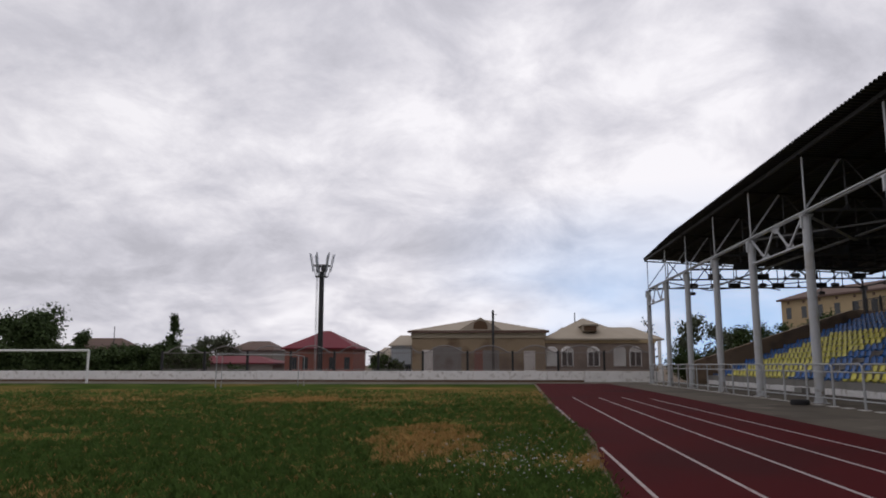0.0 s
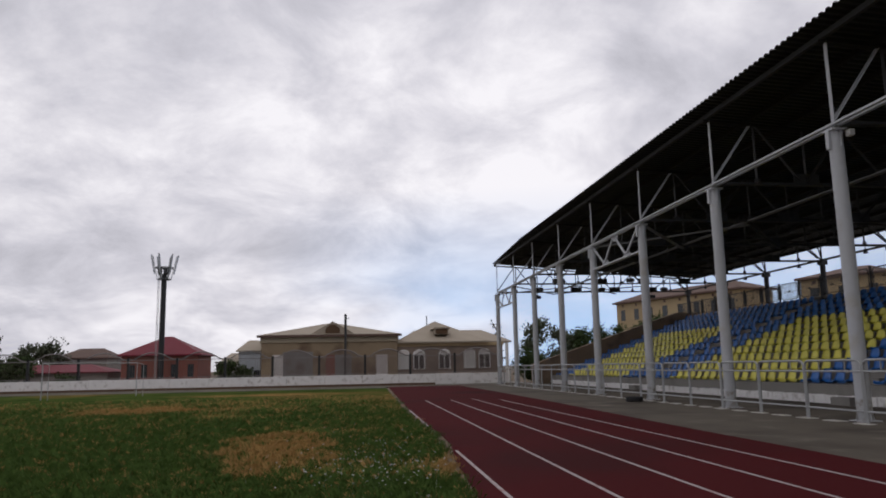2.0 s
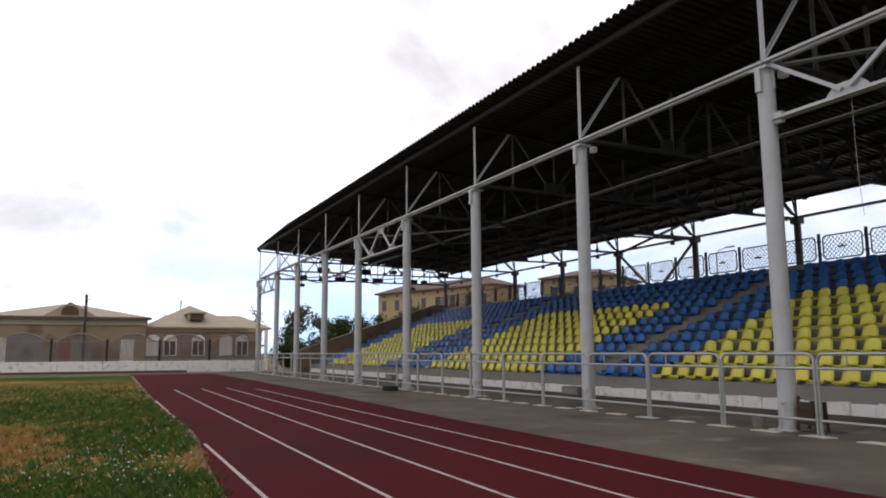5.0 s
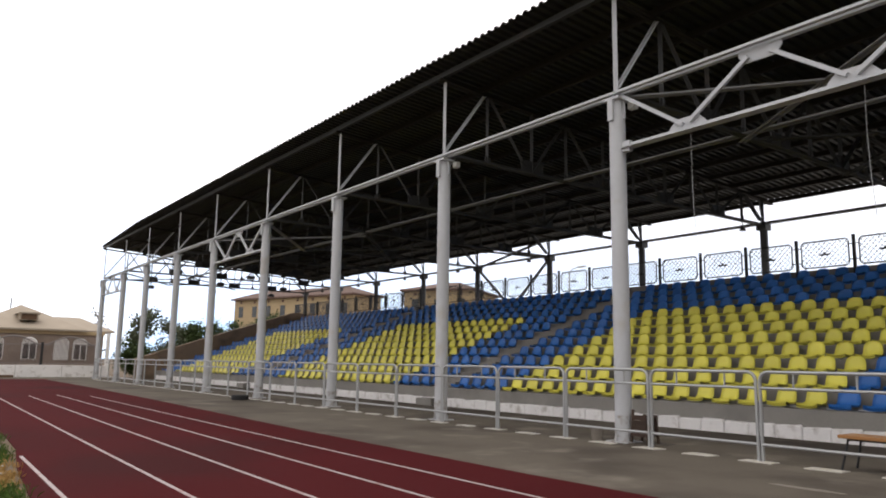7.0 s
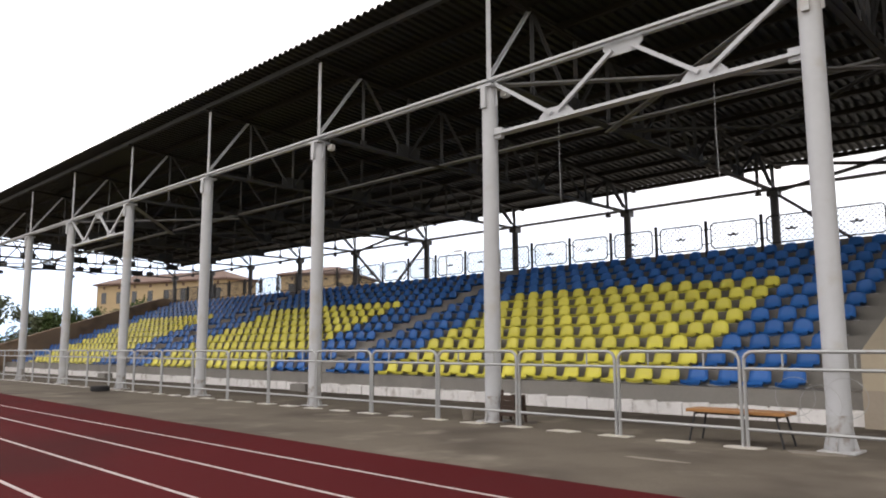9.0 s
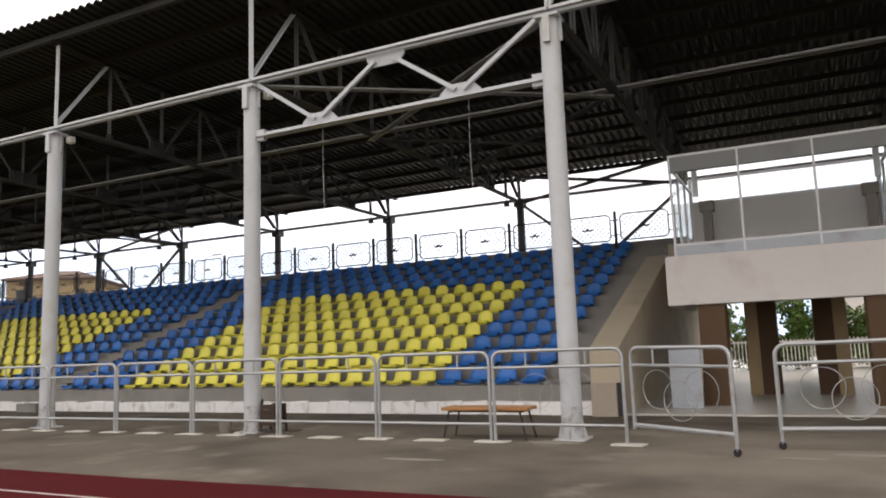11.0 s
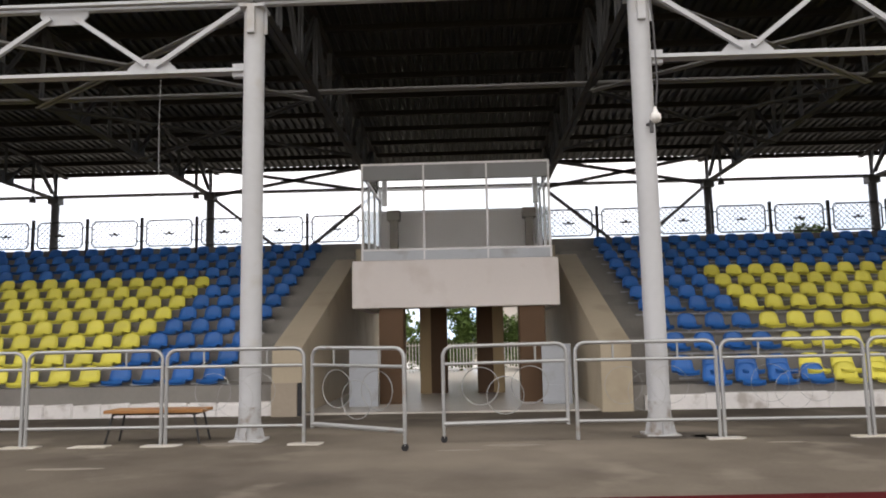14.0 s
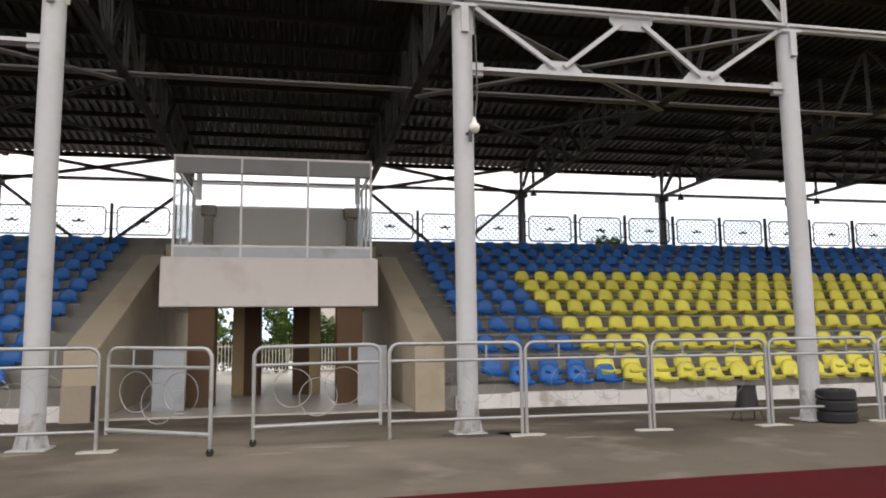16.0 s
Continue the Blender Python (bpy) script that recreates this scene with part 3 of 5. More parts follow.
for y in (BR, BL - 0.06):
    bm = bmesh.new()
    box(bm, BX + 0.14, y, BZ0, BB, y + 0.06, 3.52)
    box(bm, BX + 0.14, y, 5.30, BB, y + 0.06, 5.36)
    for x in (BX + 1.1, BX + 2.2, BB - 0.06):
        box(bm, x, y, 3.52, x + 0.06, y + 0.06, 5.36)
    part("side_frame", bm, "pvc", booth)
    bm = bmesh.new()
    box(bm, BX + 0.14, y + 0.027, 3.52, BB, y + 0.033, 5.30)
    part("side_pane", bm, "glass", booth).visible_shadow = False
bm = bmesh.new()
box(bm, BB, BR, 3.1, BB + 0.12, BL, 4.98)
part("rear_panel", bm, "pinkish", booth, "off-white lower rear wall")
bm = bmesh.new()
box(bm, BB - 0.02, BR, 4.98, BB + 0.14, BL, 5.04)
box(bm, BB, BR, 5.62, BB + 0.08, BL, 5.68)
for y in (BR, BL - 0.08):
    box(bm, BB, y, 5.04, BB + 0.08, y + 0.08, 5.62)
part("rear_frame", bm, "pvc", booth)
for y in (-2.4, 1.30):
    bm = bmesh.new()
    box(bm, BB - 0.35, y - 0.11, 3.2, BB - 0.1, y + 0.11, 4.95, 0.01)
    box(bm, BB - 0.42, y - 0.18, 4.72, BB - 0.06, y + 0.18, 4.99, 0.01)
    part("inner_post", bm, "taupe", booth, "dull brown inner post")
    bm = bmesh.new()
    box(bm, BX + 0.9, y - 0.06, 4.75, BX + 1.02, y + 0.06, 5.60)
    part("inner_post", bm, "pvc", booth)

# ------------------------------------------------------------------ roof
bm = bmesh.new()
y, k, prof = NEAR_END, 0, []
while y < FAR_END:
    for dy, dz in ((0, 0), (0.09, 0), (0.13, 0.07), (0.22, 0.07)):
        prof.append((y + dy, dz))
    y += 0.26
ends = []
for x, z in ((EAVE_X, EAVE_Z), ((EAVE_X + REAR_X) / 2, (EAVE_Z + REAR_Z) / 2), (REAR_X, REAR_Z)):
    ends.append([bm.verts.new((x + (max(0.0, p - 45.0) * 0.043 if x == EAVE_X else 0.0), p, z + d)) for p, d in prof])
for a, b2 in zip(ends, ends[1:]):
    for i in range(len(a) - 1):
        bm.faces.new((a[i], a[i + 1], b2[i + 1], b2[i]))
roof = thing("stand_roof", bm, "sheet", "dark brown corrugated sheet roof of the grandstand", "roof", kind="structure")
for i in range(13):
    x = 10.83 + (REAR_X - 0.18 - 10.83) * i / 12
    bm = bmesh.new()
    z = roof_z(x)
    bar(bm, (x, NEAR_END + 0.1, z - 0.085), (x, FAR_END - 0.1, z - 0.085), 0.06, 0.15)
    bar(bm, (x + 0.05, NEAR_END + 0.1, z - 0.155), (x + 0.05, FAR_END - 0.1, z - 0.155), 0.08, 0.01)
    # first purlin is the lit copy; shade on the rest is in their colour
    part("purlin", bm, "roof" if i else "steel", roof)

# ------------------------------------------------------------------ columns and trusses
def front_column(y):
    h = holder("stand_column", (COL_X, y, -0.006), "pale grey painted round steel column on a base plate", "column", "front columns", "structure")
    bm = bmesh.new()
    tube(bm, (COL_X, y, 0.0), (COL_X, y, 6.85), 0.165, seg=20)
    part("shaft", bm, "column", h, smooth=True)
    bm = bmesh.new()
    tube(bm, (COL_X, y, 0.02), (COL_X, y, 0.5), 0.168, seg=20)
    part("scuffed_foot", bm, "worn", h, "scuffed and rusty foot of the column", smooth=True)
    bm = bmesh.new()
    box(bm, COL_X - 0.25, y - 0.25, -0.05, COL_X + 0.25, y + 0.25, 0.02, 0.008)
    part("base_plate", bm, "worn", h)
    for dx, dy in ((1, 0), (-1, 0), (0, 1), (0, -1)):
        bm = bmesh.new()
        o = [(0.16, 0.02), (0.235, 0.02), (0.16, 0.34)]
        if dx:
            prism(bm, [(COL_X + dx * a, b) for a, b in o], "y", y - 0.008, y + 0.008)
        else:
            prism(bm, [(y + dy * a, b) for a, b in o], "x", COL_X - 0.008, COL_X + 0.008)
        part("stiffener", bm, "worn", h)
    bm = bmesh.new()
    box(bm, COL_X - 0.2, y - 0.2, 6.85, COL_X + 0.2, y + 0.2, 6.9)
    box(bm, COL_X - 0.01, y - 0.21, 6.45, COL_X + 0.01, y - 0.1, 6.85)
    box(bm, COL_X - 0.23, y - 0.06, 6.4, COL_X - 0.165, y + 0.06, 6.85)
    part("cap", bm, "column", h)
    return h


LOW = [10.9, 14.15, 17.3, 20.5, 23.6, 26.68]
HIGH = [12.42, 15.6, 18.8, 22.0, 25.2]


def truss(y):
    h = holder("roof_truss", (COL_X, y, 6.9), "grey steel roof truss of paired angles, inner members coloured darker as shaded", "truss", "roof trusses", "structure")
    zt = lambda x: roof_z(x) - 0.24
    zb = 7.08
    bm = bmesh.new()
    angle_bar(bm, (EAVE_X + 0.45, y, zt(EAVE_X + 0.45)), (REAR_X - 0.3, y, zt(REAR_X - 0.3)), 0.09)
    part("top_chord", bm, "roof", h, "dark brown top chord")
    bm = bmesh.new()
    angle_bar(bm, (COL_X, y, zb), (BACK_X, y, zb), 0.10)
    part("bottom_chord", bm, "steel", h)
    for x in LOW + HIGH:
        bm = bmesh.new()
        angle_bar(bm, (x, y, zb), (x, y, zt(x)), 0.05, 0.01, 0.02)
        # front post stays pale; inner posts and diagonals have roof shade in their colour
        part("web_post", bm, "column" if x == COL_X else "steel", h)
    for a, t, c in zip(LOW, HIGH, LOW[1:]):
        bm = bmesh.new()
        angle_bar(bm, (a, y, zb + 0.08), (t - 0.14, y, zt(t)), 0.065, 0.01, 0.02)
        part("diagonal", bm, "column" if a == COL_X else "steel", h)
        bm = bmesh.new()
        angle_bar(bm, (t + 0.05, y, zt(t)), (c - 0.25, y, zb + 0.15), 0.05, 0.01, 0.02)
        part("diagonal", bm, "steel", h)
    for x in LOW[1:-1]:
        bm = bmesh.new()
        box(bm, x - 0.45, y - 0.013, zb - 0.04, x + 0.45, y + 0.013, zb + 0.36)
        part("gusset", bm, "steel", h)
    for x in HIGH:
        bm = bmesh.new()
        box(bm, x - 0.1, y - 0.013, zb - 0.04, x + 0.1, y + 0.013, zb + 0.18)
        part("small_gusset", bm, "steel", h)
    return h


def back_column(y):
    h = holder("rear_column", (BACK_X, y, 4.19), "rear steel column with raking struts, coloured dark as backlit", "column", "rear columns", "structure")
    bm = bmesh.new()
    # dark material carries the backlit look against the sky behind
    tube(bm, (BACK_X, y, 4.1), (BACK_X, y, 7.0), 0.15, seg=14)
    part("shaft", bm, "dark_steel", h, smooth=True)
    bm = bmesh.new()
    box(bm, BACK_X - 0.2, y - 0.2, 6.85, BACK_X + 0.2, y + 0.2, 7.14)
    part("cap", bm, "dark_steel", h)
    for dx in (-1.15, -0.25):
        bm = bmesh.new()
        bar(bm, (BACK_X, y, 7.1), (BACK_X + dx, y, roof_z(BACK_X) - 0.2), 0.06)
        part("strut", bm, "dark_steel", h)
    return h


fc, tr, bc = front_column(0.0), truss(0.0), back_column(0.0)
for y in COL_Y:
    copy_thing(fc, Matrix.Translation((COL_X, y, -0.006)))
    copy_thing(tr, Matrix.Translation((COL_X, y, 6.9)))
    if not -5 < y < 4:
        copy_thing(bc, Matrix.Translation((BACK_X, y, 4.19)))
for o in (fc, tr, bc):
    for c in list(o.children_recursive) + [o]:
        bpy.data.objects.remove(c)


def long_beam(name, x, z, mat, label, w=0.09, gap=0.04):
    for a, c in zip(COL_Y, COL_Y[1:]):
        bm = bmesh.new()
        angle_bar(bm, (x, a - 0.02, z), (x, c + 0.02, z), w, 0.012, gap)
        thing(name, bm, mat, label, "beam", name + "s", "structure")


long_beam("tie_beam", COL_X, TOP_Z - 0.02, "column", "pale grey paired-angle beam along the column tops", 0.09, 0.11)
# inner tie: a half-shaded copy of the column grey
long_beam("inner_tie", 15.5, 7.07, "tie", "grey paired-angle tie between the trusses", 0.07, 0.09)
long_beam("rear_tie", BACK_X, 7.14, "dark_steel", "dark rear tie beam between the columns", 0.10)

def brace_truss(a, c):
    """Portal truss between two front columns; a, c: their places along the stand."""
    h = holder("brace_truss", (COL_X, (a + c) / 2, 5.8), "pale grey lattice brace with gusset plates", "brace", "brace trusses", "structure")
    s = 1 if c > a else -1
    L = abs(c - a)
    P = lambda d: a + s * d
    zb, zt = 5.85, 6.92
    bm = bmesh.new()
    angle_bar(bm, (COL_X, P(0.16), zb), (COL_X, P(L - 0.16), zb), 0.09, 0.014, 0.03)
    part("lower_chord", bm, "column", h)
    for p, q in (((0.2, zt - 0.02), (1.6, zb + 0.1)), ((1.75, zb + 0.12), (L / 2 - 0.2, zt - 0.1)), ((L / 2 + 0.2, zt - 0.1), (L - 1.75, zb + 0.12)), ((L - 1.6, zb + 0.1), (L - 0.2, zt - 0.02))):
        bm = bmesh.new()
        bar(bm, (COL_X - 0.05, P(p[0]), p[1]), (COL_X - 0.05, P(q[0]), q[1]), 0.065, 0.075)
        part("lattice_bar", bm, "column", h)
    for d, z in ((1.68, zb + 0.1), (L / 2, zt - 0.08), (L - 1.68, zb + 0.1)):
        bm = bmesh.new()
        lo, hi = (0.40, 0.24) if z < 6.4 else (0.27, 0.40)
        prism(bm, [(P(d - lo), z - 0.11), (P(d + lo), z - 0.11), (P(d + lo), z - 0.03), (P(d + hi), z + 0.13), (P(d - hi), z + 0.13), (P(d - lo), z - 0.03)] if z < 6.4 else [(P(d - lo), z - 0.12), (P(d + lo), z - 0.12), (P(d + hi), z + 0.02), (P(d + hi), z + 0.12), (P(d - hi), z + 0.12), (P(d - hi), z + 0.02)], "x", COL_X - 0.016, COL_X + 0.016)
        part("gusset", bm, "column", h)
    for d in (0.2, L - 0.2):
        bm = bmesh.new()
        box(bm, COL_X - 0.05, P(d) - 0.14, zb - 0.12, COL_X + 0.05, P(d) + 0.14, zb + 0.1)
        part("bracket", bm, "column", h)
    # flat cross bracing behind, in the plane of the lower chords; deeper pair coloured as shaded
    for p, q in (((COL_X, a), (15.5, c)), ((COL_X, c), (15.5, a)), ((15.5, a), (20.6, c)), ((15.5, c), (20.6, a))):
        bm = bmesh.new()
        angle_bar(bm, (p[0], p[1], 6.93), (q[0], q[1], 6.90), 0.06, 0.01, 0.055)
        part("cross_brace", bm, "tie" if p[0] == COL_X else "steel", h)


for i, j in ((0, 1), (4, 5), (8, 9), (10, 11), (14, 15)):
    brace_truss(COL_Y[i], COL_Y[j])

# rear bracing beside the press box
def rear_brace(a, c):
    h = holder("rear_brace", (BACK_X, (a + c) / 2, 4.4), "dark steel rear bracing", "brace", "rear braces", "structure")
    for p, q in (((a, 7.0), (c, roof_z(BACK_X) - 0.25)), ((c, 7.0), (a, roof_z(BACK_X) - 0.25)), ((a, 7.0), ((a + c) / 2, 4.5)), ((c, 7.0), ((a + c) / 2, 4.5))):
        bm = bmesh.new()
        bar(bm, (BACK_X, *p), (BACK_X, *q), 0.11, 0.11)
        part("strut", bm, "dark_steel", h)


rear_brace(COL_Y[8], COL_Y[9]), rear_brace(COL_Y[10], COL_Y[11]), rear_brace(COL_Y[4], COL_Y[5])

# ------------------------------------------------------------------ seats
def seat_shell():
    """Moulded stadium seat: pan, rising back with a rounded top; faces -x, origin under the pan."""
    prof = [(-0.21, -0.02), (-0.20, 0.03), (-0.05, 0.015), (0.09, 0.01), (0.15, 0.04), (0.19, 0.12), (0.215, 0.21), (0.23, 0.265), (0.235, 0.285)]
    half = [0.20, 0.205, 0.21, 0.21, 0.21, 0.205, 0.19, 0.145, 0.07]
    verts, faces, nw = [], [], 5
    for (x, z), w in zip(prof, half):
        for j in range(nw):
            u = -1 + 2 * j / (nw - 1)
            dip = 0.018 * (u * u)
            verts.append((x - dip * (1 if z > 0.06 else 0), u * w, z + dip * (1 if z < 0.06 else 0)))
    n1 = len(verts)
    for i, (x, z) in enumerate(prof):
        back = z > 0.06
        for j in range(nw):
            v = verts[i * nw + j]
            verts.append((v[0] + (0.022 if back else 0.004), v[1], v[2] - (0.004 if back else 0.022)))
    R = len(prof)
    for i in range(R - 1):
        for j in range(nw - 1):
            q = (i * nw + j, i * nw + j + 1, (i + 1) * nw + j + 1, (i + 1) * nw + j)
            faces.append(q)
            faces.append(tuple(n1 + v for v in q[::-1]))
    rim = [i * nw for i in range(R)] + [(R - 1) * nw + j for j in range(1, nw)] + [i * nw + nw - 1 for i in range(R - 2, -1, -1)] + list(range(nw - 2, 0, -1))
    for a, c in zip(rim, rim[1:] + rim[:1]):
        faces.append((c, a, n1 + a, n1 + c))
    return verts, faces


SV, SF = seat_shell()
seat_mesh = {}
for colour in ("blue", "yellow"):
    me = bpy.data.meshes.new("seat_" + colour)
    me.from_pydata(SV, [], SF)
    me.materials.append(M[colour])
    me.polygons.foreach_set("use_smooth", [True] * len(me.polygons))
    seat_mesh[colour] = me
bm = bmesh.new()
box(bm, -0.1, -0.02, -0.05, 0.12, 0.02, 0.0)
box(bm, 0.02, -0.025, -0.09, 0.06, 0.025, -0.05)
bracket_mesh = mesh_of("bracket", bm, "galv")

BLOCKS = [(4.45, 20.1), (21.1, 37.05), (38.05, 54.6), (-26.1, -5.05), (-37.3, -27.1), (-55.5, -38.4)]
YELLOW = [(7.1, 17.45), (24.0, 34.4), (41.0, 51.4), (-26.5, -7.6), (-34.8, -29.6), (-51.9, -41.6)]
PITCH = 0.655
far_seats = {"blue": [], "yellow": []}
near_count = 0
for b0, b1 in BLOCKS:
    n_seat = int((b1 - b0) / PITCH)
    side = b1 < 0
    for r in ([0] + STEPS_NEAR if side else STEPS_FAR):
        if r == 0:
            x, z = FIRST_X + 0.02, 0.50
        else:
            x, z = tread(r)[0] + 0.45, tread(r)[1] + 0.21
        shift = 0.3 if r == 0 else 0.0
        for i in range(n_seat):
            y = b0 + (i + 0.5) * (b1 - b0) / n_seat - shift
            if side and r == 1:
                y += 0.2
            c = "yellow" if r <= 8 and any(p < y + shift < q for p, q in YELLOW) else "blue"
            jit = rnd.uniform(-0.012, 0.012)
            turn = rnd.uniform(-0.05, 0.05)
            near = r <= 8 and (4.4 < y < 27 or -9.3 < y < -5)
            if near and near_count < 300:
                near_count += 1
                s = new("stadium_seat", seat_mesh[c])
                s.matrix_basis = pose(x + jit, y, z, 0, rnd.uniform(-3, 3), math.degrees(turn)) @ Matrix.Diagonal((1.1, 1.12, 1.28, 1))
                tagged(s, f"{'bright yellow' if c == 'yellow' else 'blue'} moulded plastic stadium seat on a row rail", "seat", "stadium seats")
                k = new("bracket", bracket_mesh)
                k.parent = s
            else:
                far_seats[c].append((x + jit, y, z, turn, 1.0))
        # the rail that carries the row
        bm = bmesh.new()
        low = 0.11 if side else 0.048
        bar(bm, (x + 0.04, b0, z - low), (x + 0.04, b1, z - low), 0.05, 0.04)
        y = b0 + 0.4
        while y < b1:
            zz = tread(r)[1] - 0.01
            bar(bm, (x + 0.04, y, zz if r else 0.22), (x + 0.04, y, z - low + 0.01), 0.04)
            y += 2.0
        thing("seat_rail", bm, "galv", "grey steel rail carrying a row of seats", "rail", "seat rails", "structure")
for c in far_seats:
    me = stuff_mesh("seats_" + c, [(vx * 1.1, vy * 1.12, vz * 1.28) for vx, vy, vz in SV], SF, far_seats[c], c)
    me.polygons.foreach_set("use_smooth", [True] * len(me.polygons))
    tagged(new("seat_rows_" + c, me), f"rows of {c} moulded plastic stadium seats further along", "seats", kind="stuff")

# ------------------------------------------------------------------ rear mesh fence
for y0, y1 in ((2.7, 56.6), (-58.9, -3.35)):
    bm = bmesh.new()
    box(bm, 26.08, y0, 3.9, 26.2, y1, 5.0, 0.01)
    thing("rear_parapet", bm, "concrete", "low concrete parapet behind the top row", "parapet", kind="structure")
def mesh_fence_panel(w):
    h = holder("fence_panel", (26.0, 0, 4.2), "dark metal fence panel with diamond mesh", "fence panel", "rear fence panels", "structure")
    z0, z1 = 5.07, 6.03
    for y in (-w / 2,):
        bm = bmesh.new()
        bar(bm, (26.0, y, 4.15), (26.0, y, 6.14), 0.095)
        for zl in (5.27, 5.82):
            bar(bm, (26.0, y - 0.17, zl), (26.0, y + 0.17, zl), 0.035)
            bmesh.ops.create_icosphere(bm, subdivisions=1, radius=0.065, matrix=Matrix.Translation((25.99, y, zl)))
        part("post", bm, "black", h)
    bm = bmesh.new()
    a, c = -w / 2 + 0.18, w / 2 - 0.18
    k = 0.1
    pipe(bm, [(26.0, a, z0 + k), (26.0, a, z1 - k), (26.0, a + k, z1), (26.0, c - k, z1), (26.0, c, z1 - k), (26.0, c, z0 + k), (26.0, c - k, z0), (26.0, a + k, z0)], 0.028, 5, True)
    part("panel_frame", bm, "black", h)
    bm = bmesh.new()
    step, H = 0.19, z1 - z0
    d = a - H
    while d < c:
        for lo, hi in (((d, z0), (d + H, z1)), ((d + H, z0), (d, z1))):
            (ya, za), (yb, zb) = sorted((lo, hi))
            if ya < a:
                za += (zb - za) * (a - ya) / (yb - ya)
                ya = a
            if yb > c:
                zb -= (zb - za) * (yb - c) / (yb - ya)
                yb = c
            if yb - ya > 0.03:
                bar(bm, (26.0, ya, za), (26.0, yb, zb), 0.016)
        d += step
    part("mesh", bm, "dark_steel", h)
    bm = bmesh.new()
    zc = (z0 + z1) / 2
    bmesh.ops.create_icosphere(bm, subdivisions=1, radius=0.07, matrix=Matrix.Translation((25.98, 0, zc)) @ Matrix.Diagonal((0.3, 1, 1.1, 1)))
    for s in (-1, 1):
        bmesh.ops.create_icosphere(bm, subdivisions=1, radius=0.09, matrix=Matrix.Translation((25.98, s * 0.12, zc - 0.03)) @ Matrix.Diagonal((0.2, 1.1, 0.45, 1)))
    part("ornament", bm, "black", h, "small dark cast ornament")
    return h


fp = mesh_fence_panel(2.05)
for start, count in ((4.13, 26), (-55.60, 28)):
    for i in range(count):
        copy_thing(fp, Matrix.Translation((26.0, start + 2.05 * i, 4.2)))
for c in list(fp.children_recursive) + [fp]:
    bpy.data.objects.remove(c)

# ------------------------------------------------------------------ front railing
def slab(bm, x, y, seed):
    """A rough cement footing, nearly flush with the ground."""
    r = random.Random(seed)
    out = [(-0.14, -0.26), (-0.13, 0.0), (-0.15, 0.26), (-0.02, 0.30), (0.13, 0.25), (0.15, 0.02), (0.13, -0.27), (0.0, -0.29)]
    prism(bm, [(x + a * r.uniform(0.75, 1.1), y + b * r.uniform(0.8, 1.1)) for a, b in out], "z", -0.05, 0.008)


def rail_panel(y0, y1, name="rail_panel", lean=0.0):
    """One hoop-topped panel of the galvanised railing."""
    h = holder(name, (RAIL_X, (y0 + y1) / 2, 0), "galvanised tube railing panel with rounded corners", "railing", "railing panels", "structure")
    s = 0.035
    a, c, k = y0 + s, y1 - s, 0.14
    pts = [(a, 0.0), (a, 1.38 - k)] + [(a + k - k * math.cos(t), 1.38 - k + k * math.sin(t)) for t in (0.4, 0.8, 1.2)] + [(a + k, 1.38), (c - k, 1.38)]
    pts += [(c - k + k * math.sin(t), 1.38 - k + k * math.cos(t)) for t in (0.4, 0.8, 1.2)] + [(c, 1.38 - k), (c, 0.0)]
    bm = bmesh.new()
    pipe(bm, [(RAIL_X, p, z) for p, z in pts], 0.028, 8)
    part("hoop", bm, "galv", h, smooth=True)
    for z in (1.13, 0.26):
        bm = bmesh.new()
        tube(bm, (RAIL_X, a, z), (RAIL_X, c, z), 0.024, seg=8)
        part("crossbar", bm, "galv", h, smooth=True)
    for f in (0.27, 0.73):
        bm = bmesh.new()
        tube(bm, (RAIL_X, a + (c - a) * f, 1.13), (RAIL_X, a + (c - a) * f, 1.38), 0.016, seg=6)
        part("spacer", bm, "galv", h)
    for dy, z, rr in ((-0.33, 0.76, 0.27), (0.0, 0.66, 0.27), (0.33, 0.76, 0.27)) if y0 < 1.7 else ():
        bm = bmesh.new()
        m = (a + c) / 2 + dy
        pipe(bm, [(RAIL_X, m + rr * math.cos(t * math.pi / 10), z + rr * math.sin(t * math.pi / 10)) for t in range(20)], 0.003, 4, True)
        part("ring", bm, "galv", h, "thin wire ring")
    bm = bmesh.new()
    slab(bm, RAIL_X - 0.05, y0, y0)
    part("footing", bm, "tile", h, "pale concrete footing")
    if y0 > 2:
        bm = bmesh.new()
        slab(bm, RAIL_X - 0.05, (y0 + y1) / 2, y1)
        part("spare_footing", bm, "tile", h, "pale concrete footing with no post")
    return h


